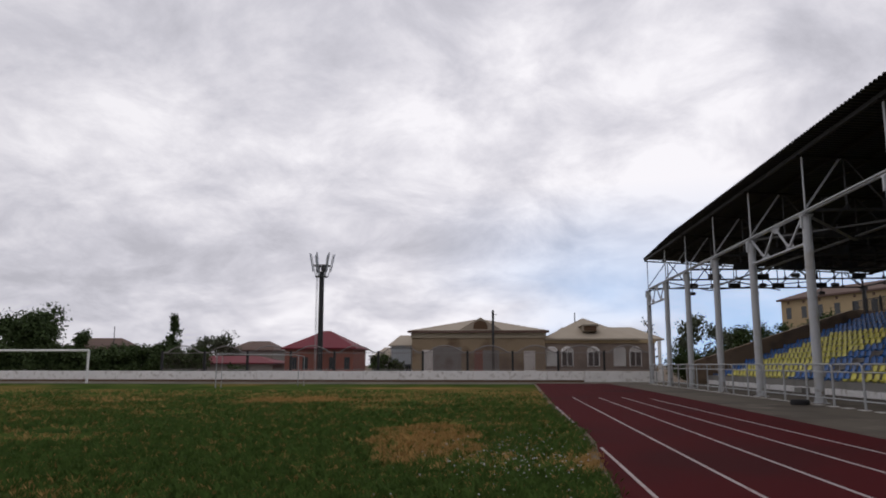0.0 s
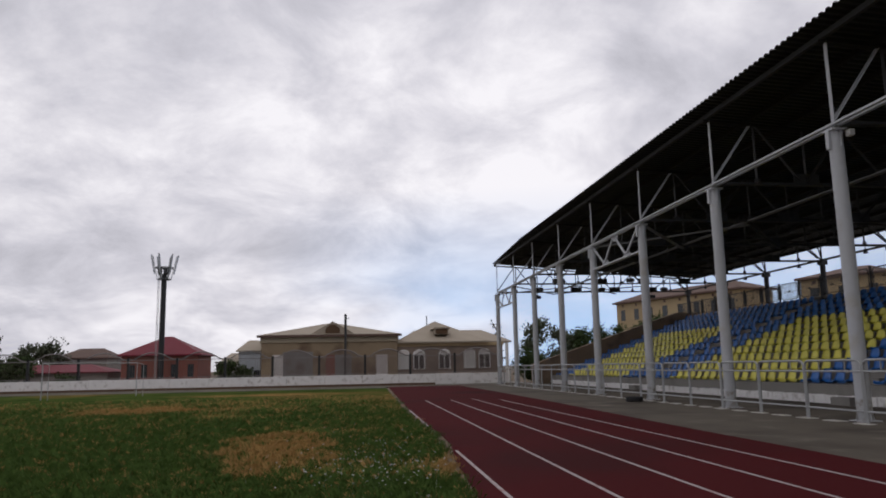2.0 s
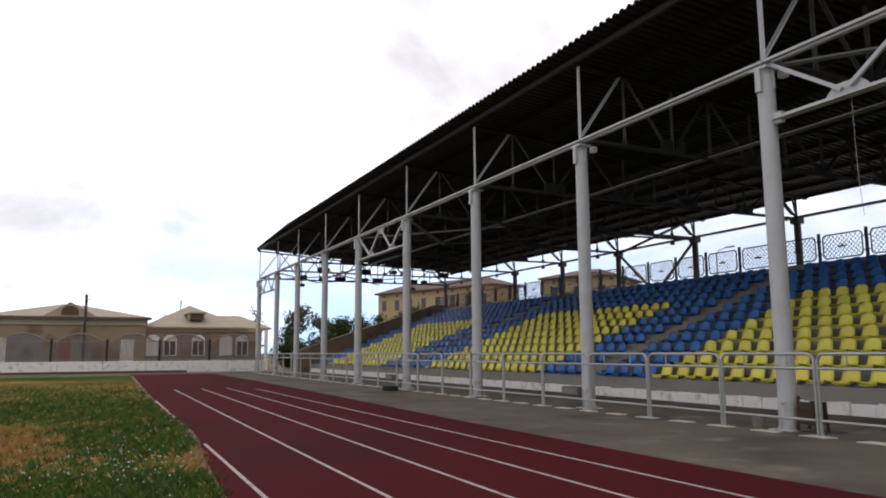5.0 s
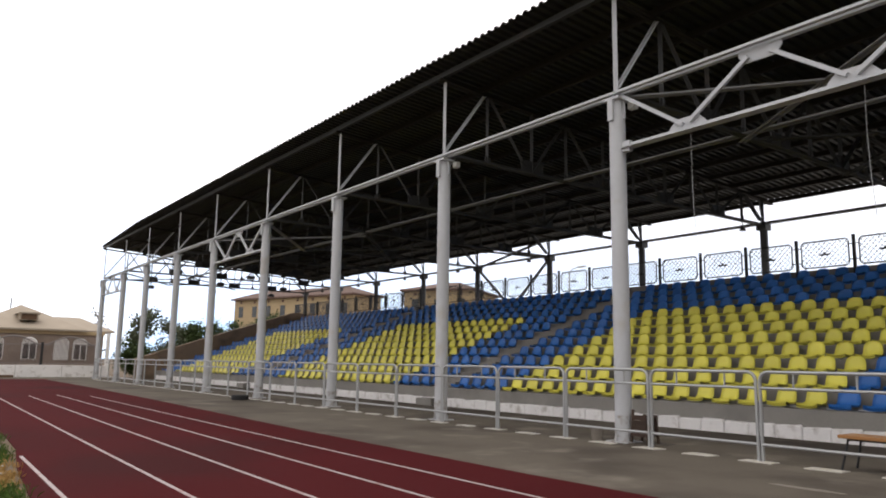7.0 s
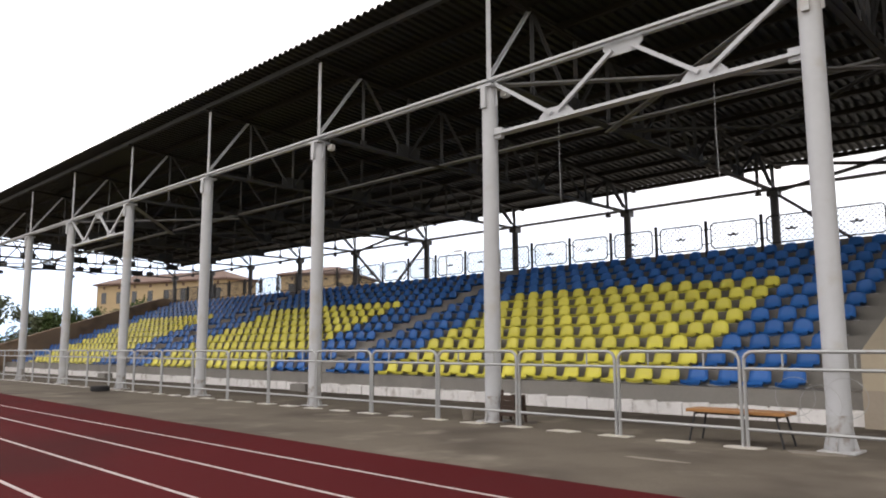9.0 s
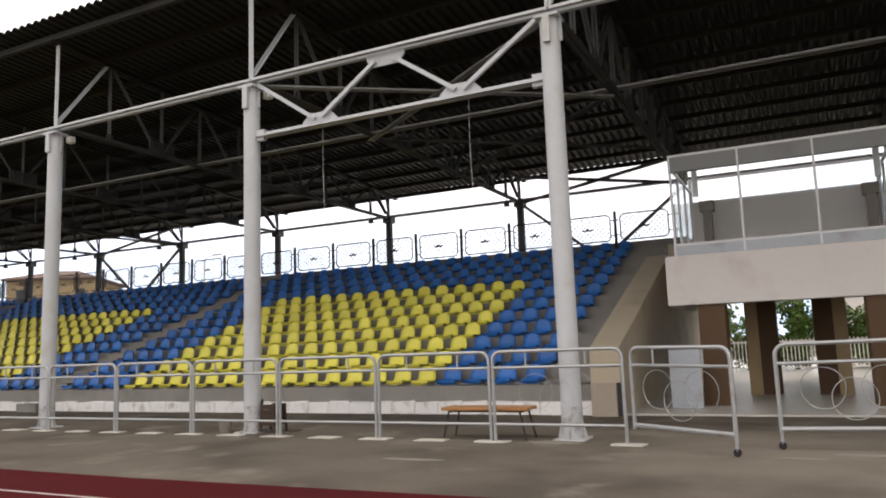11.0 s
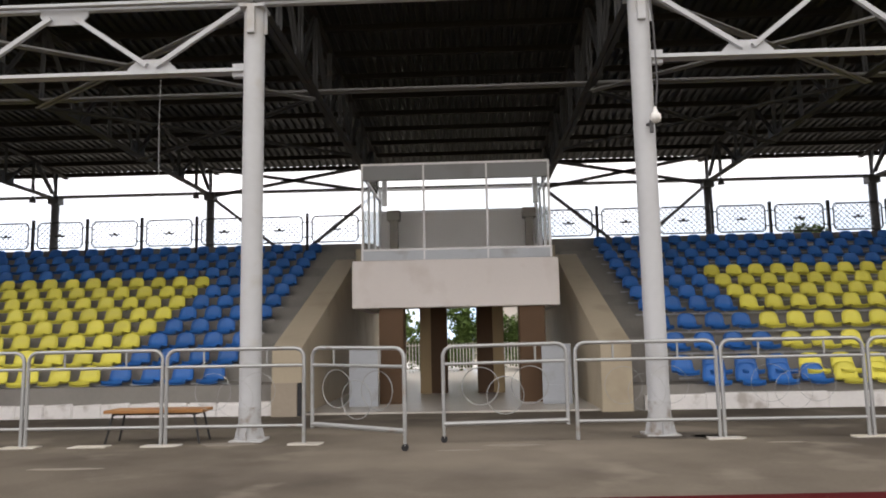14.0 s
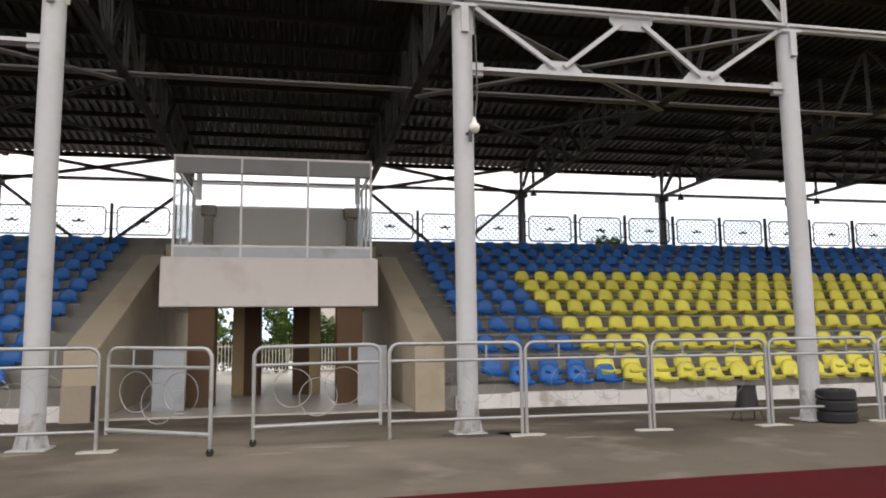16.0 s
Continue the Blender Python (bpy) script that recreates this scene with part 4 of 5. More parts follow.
def gate(hinge, free):
    """A leaf from its hinge to its free end, both given as (x, y)."""
    h = holder("rail_gate", (*hinge, 0.1), "galvanised tube gate leaf with wire rings", "gate", "railing gates", "structure")
    L = math.hypot(free[0] - hinge[0], free[1] - hinge[1])
    ux, uy = (free[0] - hinge[0]) / L, (free[1] - hinge[1]) / L
    P = lambda d, z: (hinge[0] + ux * d, hinge[1] + uy * d, z - 0.012 * d)
    a, c, k = 0.04, L - 0.03, 0.14
    bend = (0.4, 0.8, 1.2)
    pts = [P(a, 0.22), P(a, 1.38 - k)] + [P(a + k - k * math.cos(t), 1.38 - k + k * math.sin(t)) for t in bend] + [P(a + k, 1.38), P(c - k, 1.38)]
    pts += [P(c - k + k * math.sin(t), 1.38 - k + k * math.cos(t)) for t in bend] + [P(c, 1.38 - k), P(c, 0.22)]
    bm = bmesh.new()
    pipe(bm, pts, 0.028, 8)
    part("leaf_frame", bm, "galv", h, smooth=True)
    for zz in (1.13, 0.28):
        bm = bmesh.new()
        tube(bm, P(a, zz), P(c, zz), 0.024 if zz > 1 else 0.034, seg=8)
        part("crossbar", bm, "galv", h)
    for f in (0.25, 0.75):
        bm = bmesh.new()
        tube(bm, P(a + (c - a) * f, 1.13), P(a + (c - a) * f, 1.38), 0.016, seg=6)
        part("spacer", bm, "galv", h)
    for dd, zz in ((-0.36, 0.80), (0.0, 0.66), (0.36, 0.80)):
        bm = bmesh.new()
        m = (a + c) / 2 + dd
        pipe(bm, [P(m + 0.27 * math.cos(t * math.pi / 10), zz + 0.27 * math.sin(t * math.pi / 10)) for t in range(20)], 0.0065, 4, True)
        part("ring", bm, "galv", h, "thin wire ring")
    bm = bmesh.new()
    tube(bm, P(c, 0.24), (*P(c, 0)[:2], 0.06), 0.022, seg=8)
    part("leg", bm, "galv", h)
    bm = bmesh.new()
    fx, fy = P(c, 0)[:2]
    tube(bm, (fx - 0.02, fy, 0.044), (fx + 0.02, fy, 0.044), 0.05, seg=12)
    part("caster", bm, "rubber", h, "small rubber wheel")


posts_l = [1.68, 3.8] + [3.8 + 2.105 * i for i in range(1, 25)]
for a, c in zip(posts_l, posts_l[1:]):
    rail_panel(a, c)
posts_r = [-2.23 - 2.09 * i for i in range(26)]
for a, c in zip(posts_r, posts_r[1:]):
    rail_panel(c, a)
gate((RAIL_X, 1.62), (9.58, 0.13)), gate((RAIL_X, -2.17), (10.35, -0.31))

# ------------------------------------------------------------------ bench
def bench(x0, x1, y0, y1):
    h = holder("bench", (x0, y0, 0), "varnished plank bench on bent black steel legs", "bench")
    w = (x1 - x0) / 3
    for i in range(3):
        bm = bmesh.new()
        box(bm, x0 + i * w + 0.008, y0, 0.45, x0 + (i + 1) * w - 0.008, y1, 0.50, 0.008)
        part("plank", bm, "wood", h)
    for y, s in ((y0 + 0.14, -1), (y1 - 0.14, 1)):
        for x in (x0 + 0.04, x1 - 0.04):
            bm = bmesh.new()
            tube(bm, (x, y, 0.45), (x + (0.03 if x > (x0 + x1) / 2 else -0.03), y + s * 0.1, 0), 0.017, seg=8)
            part("leg", bm, "black", h)
        bm = bmesh.new()
        tube(bm, (x0 + 0.02, y, 0.43), (x1 - 0.02, y, 0.43), 0.018, seg=8)
        part("cross_bar", bm, "black", h)
    bm = bmesh.new()
    tube(bm, (x0 + 0.2, y0 + 0.14, 0.425), (x0 + 0.2, y1 - 0.14, 0.425), 0.016, seg=8)
    part("long_bar", bm, "black", h)


bench(10.58, 11.06, 3.27, 4.78)


# ------------------------------------------------------------------ tyres, bin, bucket, chair
def tyre(x, y, z, tilt=0.0):
    bm = bmesh.new()
    R, r = 0.31, 0.185
    prof = [(r, 0.02), (r + 0.05, 0.0), (R - 0.03, 0.0), (R, 0.03), (R, 0.15), (R - 0.03, 0.18), (r + 0.05, 0.18), (r, 0.16), (r + 0.03, 0.12), (r + 0.03, 0.06)]
    seg = 28
    rings = []
    for i in range(seg):
        t = 2 * math.pi * i / seg
        rings.append([bm.verts.new((x + p * math.cos(t), y + p * math.sin(t), z + q)) for p, q in prof])
    for i in range(seg):
        a, c = rings[i], rings[(i + 1) % seg]
        for j in range(len(prof)):
            j2 = (j + 1) % len(prof)
            bm.faces.new((a[j], c[j], c[j2], a[j2]))
    return thing("tyre", bm, "rubber", "old black car tyre lying flat on the asphalt", "tyre", "old tyres", smooth=True)


for i in range(3):
    tyre(10.50 + 0.02 * i, -9.78 - 0.015 * i, -0.006 + 0.18 * i)
tyre(10.7, -12.1, -0.006)
tyre(9.75, 25.9, -0.006)


def litter_bin(x, y):
    h = holder("litter_bin", (x, y, 0), "black conical litter bin on wire legs", "bin", "litter bins")
    bm = bmesh.new()
    bmesh.ops.create_cone(bm, cap_ends=False, segments=18, radius1=0.19, radius2=0.15, depth=0.4, matrix=Matrix.Translation((x, y, 0.38)))
    bmesh.ops.create_circle(bm, cap_ends=True, segments=18, radius=0.19, matrix=Matrix.Translation((x, y, 0.185)))
    part("bucket", bm, "black", h, smooth=True)
    bm = bmesh.new()
    pipe(bm, [(x + 0.155 * math.cos(t * math.pi / 9), y + 0.155 * math.sin(t * math.pi / 9), 0.58) for t in range(18)], 0.012, 5, True)
    part("rim", bm, "black", h)
    for dy in (-0.2, 0.2):
        bm = bmesh.new()
        pipe(bm, [(x - 0.14, y + dy * 1.1, 0), (x - 0.05, y + dy * 0.8, 0.3), (x + 0.05, y + dy * 0.8, 0.3), (x + 0.14, y + dy * 1.1, 0)], 0.012, 5)
        part("leg", bm, "black", h)


litter_bin(11.1, -8.52)


def crate(x, y):
    """An old slatted crate stood on end, one corner post longer than the rest."""
    h = holder("wooden_crate", (x, y, 0), "old dark brown slatted crate standing beside a column", "crate")
    w, d, hh = 0.17, 0.15, 0.5
    for sx in (-1, 1):
        for sy in (-1, 1):
            bm = bmesh.new()
            bar(bm, (x + sx * d, y + sy * w * 1.15, -0.005), (x + sx * d, y + sy * w * 0.85, 0.62 if (sx, sy) == (-1, 1) else hh), 0.04)
            part("post", bm, "crate", h)
    for k in range(4):
        z = 0.13 + 0.1 * k
        for sx in (-1, 1):
            bm = bmesh.new()
            box(bm, x + sx * (d + 0.022) - 0.009, y - w, z, x + sx * (d + 0.022) + 0.009, y + w, z + 0.096)
            part("slat", bm, "crate", h)
    bm = bmesh.new()
    box(bm, x - d, y - w * 0.9, hh - 0.03, x + d, y + w * 0.9, hh)
    part("board", bm, "crate", h)


crate(11.0, 8.58)
bm = bmesh.new()
bmesh.ops.create_cone(bm, cap_ends=True, segments=16, radius1=0.10, radius2=0.13, depth=0.24, matrix=Matrix.Translation((10.75, 9.55, 0.114)))
bk = thing("bucket", bm, "patch", "small dirty grey plastic bucket on the asphalt", "bucket", smooth=True)
bm = bmesh.new()
pipe(bm, [(10.75, 9.55 + 0.13 * math.cos(t * math.pi / 8), 0.234 - 0.07 * math.sin(t * math.pi / 8)) for t in range(9)], 0.005, 4)
part("bucket_handle", bm, "galv", bk)

# pedestal facing of the left passage wall
pd = bpy.data.objects["wall_passage_left"]
bm = bmesh.new()
box(bm, 14.36, PASS_L + 0.1, -0.02, 14.397, PASS_L + WALL_T, 0.66, 0.006)
part("pedestal", bm, "slate", pd, "grey concrete pedestal")
# no slot is cut; a flat black strip stands in for its shade
bm = bmesh.new()
box(bm, 14.385, PASS_L + 0.005, 0.0, 14.397, PASS_L + 0.095, 0.66)
part("pedestal_slot", bm, "black", pd, "black strip painted as the shade of a slot beside the pedestal")

# small lamps below two column heads
for y in (COL_Y[7], COL_Y[8]):
    h = holder("column_lamp", (11.12, y - 0.2, 6.85), "small pale lamp under a column head", "lamp", "column lamps", "structure")
    bm = bmesh.new()
    box(bm, 11.05, y - 0.32, 6.68, 11.2, y - 0.14, 6.84, 0.02)
    part("lamp_body", bm, "white", h)
    bm = bmesh.new()
    bar(bm, (11.1, y - 0.2, 6.84), (11.1, y - 0.2, 7.05), 0.03)
    part("hanger", bm, "steel", h)

# security camera on the column beside the passage
sc = holder("security_camera", (10.7, -3.62, 4.55), "white dome security camera with a hanging cable", "camera")
bm = bmesh.new()
bmesh.ops.create_uvsphere(bm, u_segments=14, v_segments=8, radius=0.09, matrix=Matrix.Translation((10.62, -3.66, 4.78)))
tube(bm, (10.62, -3.66, 4.8), (10.62, -3.66, 4.95), 0.06, 0.02, 10)
part("dome", bm, "white", sc, smooth=True)
bm = bmesh.new()
bar(bm, (10.64, -3.6, 4.55), (10.64, -3.6, 4.75), 0.05)
bar(bm, (10.62, -3.62, 4.7), (10.76, -3.55, 4.7), 0.04)
part("bracket", bm, "dark_steel", sc)
bm = bmesh.new()
pipe(bm, [(10.66, -3.68, 4.9), (10.7, -3.74, 5.4), (10.71, -3.73, 6.2), (10.74, -3.7, 6.9)], 0.014, 5)
part("cable", bm, "dark_steel", sc)

# loudspeakers and lamps hung under the roof at the far end
for x, y in ((12.42, COL_Y[1]), (14.15, COL_Y[1]), (17.3, COL_Y[1]), (20.5, COL_Y[1]), (22.0, COL_Y[1]), (14.15, COL_Y[0]), (18.8, COL_Y[0]), (23.6, COL_Y[0]), (12.42, COL_Y[2]), (17.3, COL_Y[2])):
    h = holder("floodlight", (x, y, 7.0), "dark floodlight hanging from the roof truss", "floodlight", "floodlights", "structure")
    bm = bmesh.new()
    bar(bm, (x, y, 6.75), (x, y, 7.08), 0.05)
    part("hanger", bm, "dark_steel", h)
    bm = bmesh.new()
    box(bm, x - 0.22, y - 0.2, 6.55, x + 0.22, y + 0.2, 6.78, 0.05)
    part("lamp_body", bm, "dark_steel", h)

# small bell lamps under the rear ends of the trusses
def bell_lamp(x, y):
    h = holder("bell_lamp", (x, y, 7.05), "small dark bell-shaped lamp hanging from the roof truss", "lamp", "bell lamps", "structure")
    bm = bmesh.new()
    tube(bm, (x, y, 6.86), (x, y, 7.08), 0.018, seg=6)
    part("stem", bm, "dark_steel", h)
    bm = bmesh.new()
    tube(bm, (x, y, 6.66), (x, y, 6.88), 0.13, 0.05, 10)
    part("shade", bm, "dark_steel", h)


for y in COL_Y[1:9] + COL_Y[10:15]:
    bell_lamp(25.2, y)


# stains and cement patches on the asphalt
def blot(name, x, y, rx, ry, mat, label, seed, z):
    r = random.Random(seed)
    bm = bmesh.new()
    k = 22
    out = [(x + rx * math.cos(2 * math.pi * i / k) * r.uniform(0.72, 1.15), y + ry * math.sin(2 * math.pi * i / k) * r.uniform(0.72, 1.15)) for i in range(k)]
    prism(bm, out, "z", -0.02, z)
    thing(name, bm, mat, label, "stain" if mat == "stain" else "patch", name + "s", "structure")


for i, (x, y, rx, ry) in enumerate(((10.75, -3.75, 0.42, 0.62), (10.6, -4.25, 0.22, 0.34), (10.95, 15.15, 0.4, 0.5), (11.2, 8.7, 0.35, 0.6))):
    blot("ground_stain", x, y, rx, ry, "stain", "dark oily stain on the asphalt", 200 + i, 0.002)
for i, (x, y, rx, ry) in enumerate(((10.0, -1.3, 0.10, 0.42), (9.95, -5.0, 0.06, 0.26), (10.5, 2.85, 0.2, 0.42), (9.6, -0.6, 0.05, 0.3), (8.5, 4.2, 0.07, 0.5))):
    blot("cement_patch", x, y, rx, ry, "patch", "pale worn cement patch on the asphalt", 220 + i, 0.001)

# hanging wires
for y in (7.3, 4.2):
    bm = bmesh.new()
    pipe(bm, [(10.95, y, 5.8), (10.99, y + 0.03, 5.0), (10.96, y, 4.3), (11.0, y - 0.02, 3.7)], 0.005, 4)
    thing("hanging_wire", bm, "galv", "thin wire hanging from the lattice brace", "wire", "hanging wires")

# ------------------------------------------------------------------ field edge: wall, fence
WALL_Y = 60.0
x = 12.4
while x > -75:
    bm = bmesh.new()
    w = 3.0
    box(bm, x - w + 0.012, WALL_Y, -0.2, x - 0.012, WALL_Y + 0.25, 0.86 + rnd.uniform(-0.012, 0.012), 0.015)
    thing("low_wall", bm, "whitewash", "low whitewashed concrete boundary wall section", "wall", "boundary wall sections", "structure")
    x -= w


def arch_panel(x0, x1):
    """Steel fence bay above the wall: dark post, arched head, fine mesh bars."""
    y = WALL_Y + 0.12
    h = holder("fence_bay", (x0, y, 0.86), "dark steel fence bay with an arched head", "fence", "boundary fence bays", "structure")
    bm = bmesh.new()
    bar(bm, (x0, y, 0.8), (x0, y, 2.5), 0.17)
    part("post", bm, "black", h)
    top = lambda u: 2.36 + 0.56 * max(0.0, math.sin(math.pi * min(1, max(0, (u - 0.12) / 0.76)))) ** 0.8
    bm = bmesh.new()
    pipe(bm, [(x0 + (x1 - x0) * i / 14, y, top(i / 14)) for i in range(15)], 0.05, 5)
    part("arch", bm, "arch_steel", h)
    for z in (2.33, 0.98):
        bm = bmesh.new()
        bar(bm, (x0, y, z), (x1, y, z), 0.045)
        part("fence_rail", bm, "arch_steel", h)
    bm = bmesh.new()
    thick = x0 > -9.5
    k = 44 if thick else 22
    for i in range(1, k):
        u = i / k
        bar(bm, (x0 + (x1 - x0) * u, y, 0.98), (x0 + (x1 - x0) * u, y, top(u)), 0.034 if thick else 0.012)
    for i in range(1, 9 if thick else 1):
        bar(bm, (x0, y + 0.02, 0.98 + 0.15 * i), (x1, y + 0.02, 0.98 + 0.15 * i), 0.012)
    part("mesh_bars", bm, "netting", h)


x = 8.0 + 3.68
while x > -26:
    arch_panel(x - 3.68, x)
    x -= 3.68


bm = bmesh.new()
box(bm, -75, 59.55, -0.2, 6.3, 59.99, 0.15, 0.02)
thing("kerb_wall", bm, "brown", "dark brown kerb along the boundary wall", "kerb", kind="structure")


# ------------------------------------------------------------------ houses
def hip_roof(bm, x0, x1, y0, y1, z, top, inset, over=0.4, thick=0.12):
    a = [(x0 - over, y0 - over), (x1 + over, y0 - over), (x1 + over, y1 + over), (x0 - over, y1 + over)]
    ym = (y0 + y1) / 2
    lo = [bm.verts.new((*p, z - thick)) for p in a]
    ea = [bm.verts.new((*p, z)) for p in a]
    r0, r1 = bm.verts.new((x0 + inset, ym, top)), bm.verts.new((x1 - inset, ym, top))
    bm.faces.new(lo)
    for i in range(4):
        j = (i + 1) % 4
        bm.faces.new((lo[i], lo[j], ea[j], ea[i]))
    bm.faces.new((ea[0], ea[1], r1, r0)), bm.faces.new((ea[2], ea[3], r0, r1))
    bm.faces.new((ea[1], ea[2], r1)), bm.faces.new((ea[3], ea[0], r0))


def wall_block(x0, x1, y0, y1, z1):
    bm = bmesh.new()
    box(bm, x0, y0, -0.36, x1, y1, z1)
    return bm


def opening(parent, name, x0, x1, z0, z1, y, mat, frame_mat=None, arch=False, label="", proud=0.05):
    """A door or window on a facade that faces -y."""
    bm = bmesh.new()
    out = [(x0, z0), (x1, z0), (x1, z1)]
    if arch:
        m, r = (x0 + x1) / 2, (x1 - x0) / 2
        out += [(m + r * math.cos(t), z1 + r * 0.8 * math.sin(t)) for t in (0.5, 1.05, 1.57, 2.09, 2.64)]
    out += [(x0, z1)]
    prism(bm, out, "y", y - proud * 0.4, y + 0.05)
    o = part(name, bm, mat, parent, label)
    if frame_mat:
        bm = bmesh.new()
        pipe(bm, [(p[0], y - proud, p[1]) for p in out], 0.07, 4, True)
        bar(bm, ((x0 + x1) / 2, y - proud, z0), ((x0 + x1) / 2, y - proud, z1), 0.08)
        if arch:
            bar(bm, (x0, y - proud, z1), (x1, y - proud, z1), 0.1)
        ob = new("window_frame", mesh_of("window_frame", bm, frame_mat))
        ob.parent = o
        ob.matrix_parent_inverse = (parent.matrix_basis @ o.matrix_parent_inverse).inverted()
    return o


h = holder("storehouse", (-2.3, 67, -0.36), "tan stone storehouse with a low hipped roof and steel gates", "building")
part("wall", wall_block(-8.4, 3.75, 67, 80, 4.3), "ochre_stone", h)
bm = bmesh.new()
box(bm, -8.5, 66.9, 3.78, 3.85, 66.998, 4.28, 0.02)
part("cornice", bm, "tan", h, "lighter tan cornice band")
bm = bmesh.new()
hip_roof(bm, -8.4, 3.75, 67, 80, 4.46, 5.85, 5.6, 0.3, 0.14)
part("roof", bm, "slate", h, "weathered beige roof")
bm = bmesh.new()
box(bm, -8.78, 66.60, 4.24, 4.13, 66.69, 4.46)
part("gutter", bm, "grey_roof", h, "dark brown gutter")
bm = bmesh.new()
prism(bm, [(-4.1, 4.50), (-2.1, 5.66), (-0.1, 4.50)], "y", 66.95, 71.5)
d = part("dormer", bm, "slate", h)
opening(h, "dormer_window", -2.75, -1.45, 4.58, 4.85, 66.93, "brown", arch=True, label="dark brown arched dormer window")
for x0, x1, z1, mat, lb in ((-7.47, -6.48, 2.7, "pinkish", "off-white door"), (-6.45, -3.85, 2.95, "gate_grey", "blue grey steel gate"), (-2.7, -1.9, 2.65, "brick", "reddish gate leaf"), (-1.88, -0.4, 2.65, "gate_grey", "grey gate leaf"), (1.8, 2.85, 2.6, "pinkish", "whitish door")):
    opening(h, "door", x0, x1, -0.3, z1, 66.99, mat, label=lb)

h = holder("school_house", (8.6, 68, -0.36), "grey pink stone house with arched white-framed windows and a hipped roof", "building")
part("wall", wall_block(3.8, 13.6, 67.4, 78, 3.6), "tuff", h)
bm = bmesh.new()
hip_roof(bm, 3.8, 11.9, 67.4, 78, 3.72, 5.9, 4.02, 0.35, 0.14)
part("roof", bm, "slate", h, "pale beige sheet roof")
bm = bmesh.new()
hip_roof(bm, 4.2, 14.2, 67.8, 78, 3.7, 5.0, 1.6, 0.3, 0.14)
part("rear_roof", bm, "slate", h)
bm = bmesh.new()
box(bm, 3.75, 67.3, 3.28, 13.7, 67.398, 3.58, 0.02)
part("cornice", bm, "ochre", h, "tan cornice")
bm = bmesh.new()
box(bm, 7.3, 67.9, 4.40, 8.6, 70.6, 4.92)
prism(bm, [(7.1, 4.92), (8.8, 4.92), (8.6, 5.04), (7.3, 5.04)], "y", 67.75, 70.7)
part("dormer", bm, "slate", h)
opening(h, "dormer_window", 7.4, 8.5, 4.44, 4.9, 67.89, "brown", label="dark dormer opening")
for xc, boarded in ((4.35, True), (5.75, False), (8.1, False), (10.45, True), (11.85, False)):
    opening(h, "window", xc - 0.5, xc + 0.5, 1.25, 2.55, 67.39, "white" if boarded else "window", "white", True, "boarded white arched window" if boarded else "dark arched window with a white frame")
    bm = bmesh.new()
    prism(bm, [(xc + 0.56 * math.cos(t), 2.5 + 0.5 * math.sin(t)) for t in [math.pi * k / 8 for k in range(9)]], "y", 67.32, 67.36)
    part("lunette", bm, "pinkish", h, "off-white arched head over the window")
bm = bmesh.new()
tube(bm, (13.9, 66.9, -0.3), (13.9, 66.9, 3.5), 0.16, seg=10)
part("porch_column", bm, "white", h)

h = holder("brick_house", (-18.2, 72, -0.36), "red brick house with a dark red hipped metal roof", "building")
part("wall", wall_block(-21.7, -14.8, 72, 79, 2.95), "brick", h)
bm = bmesh.new()
hip_roof(bm, -21.7, -14.8, 72, 79, 3.02, 4.85, 3.1, 0.35, 0.12)
part("roof", bm, "redroof", h, "dark red metal roof")
for x0 in (-21.0, -19.9, -17.2, -15.7):
    opening(h, "window", x0, x0 + 0.55, 0.9, 2.1, 71.99, "window", None, label="dark window")

for x0, x1, y0, zw, zr, wm, rm, lb in ((-33.5, -23.5, 74, 1.5, 2.3, "haze", "redroof", "low house with a dull red roof"), (-31.0, -26.0, 82, 3.0, 4.1, "haze", "grey_roof", "far grey house with a dark roof"), (-14.0, -11.4, 80, 2.2, 3.3, "white", "slate", "far white house with a beige roof"), (-10.9, -8.9, 71, 3.2, 4.3, "panel", "slate", "small pale outhouse beside the storehouse"), (-52, -44.5, 84, 3.0, 4.6, "haze", "grey_roof", "dark gabled house behind the hedge")):
    h = holder("far_house", ((x0 + x1) / 2, y0, -0.36), lb, "building", "far houses")
    part("wall", wall_block(x0, x1, y0, y0 + 6, zw), wm, h)
    bm = bmesh.new()
    hip_roof(bm, x0, x1, y0, y0 + 6, zw + 0.05, zr, (x1 - x0) * 0.25, 0.25, 0.1)
    part("roof", bm, rm, h)
    for k in range(2):
        xx = x0 + (x1 - x0) * (0.25 + 0.45 * k)
        opening(h, "window", xx, xx + 0.6, 0.7, min(1.4, zw - 0.3), y0 - 0.01, "window")


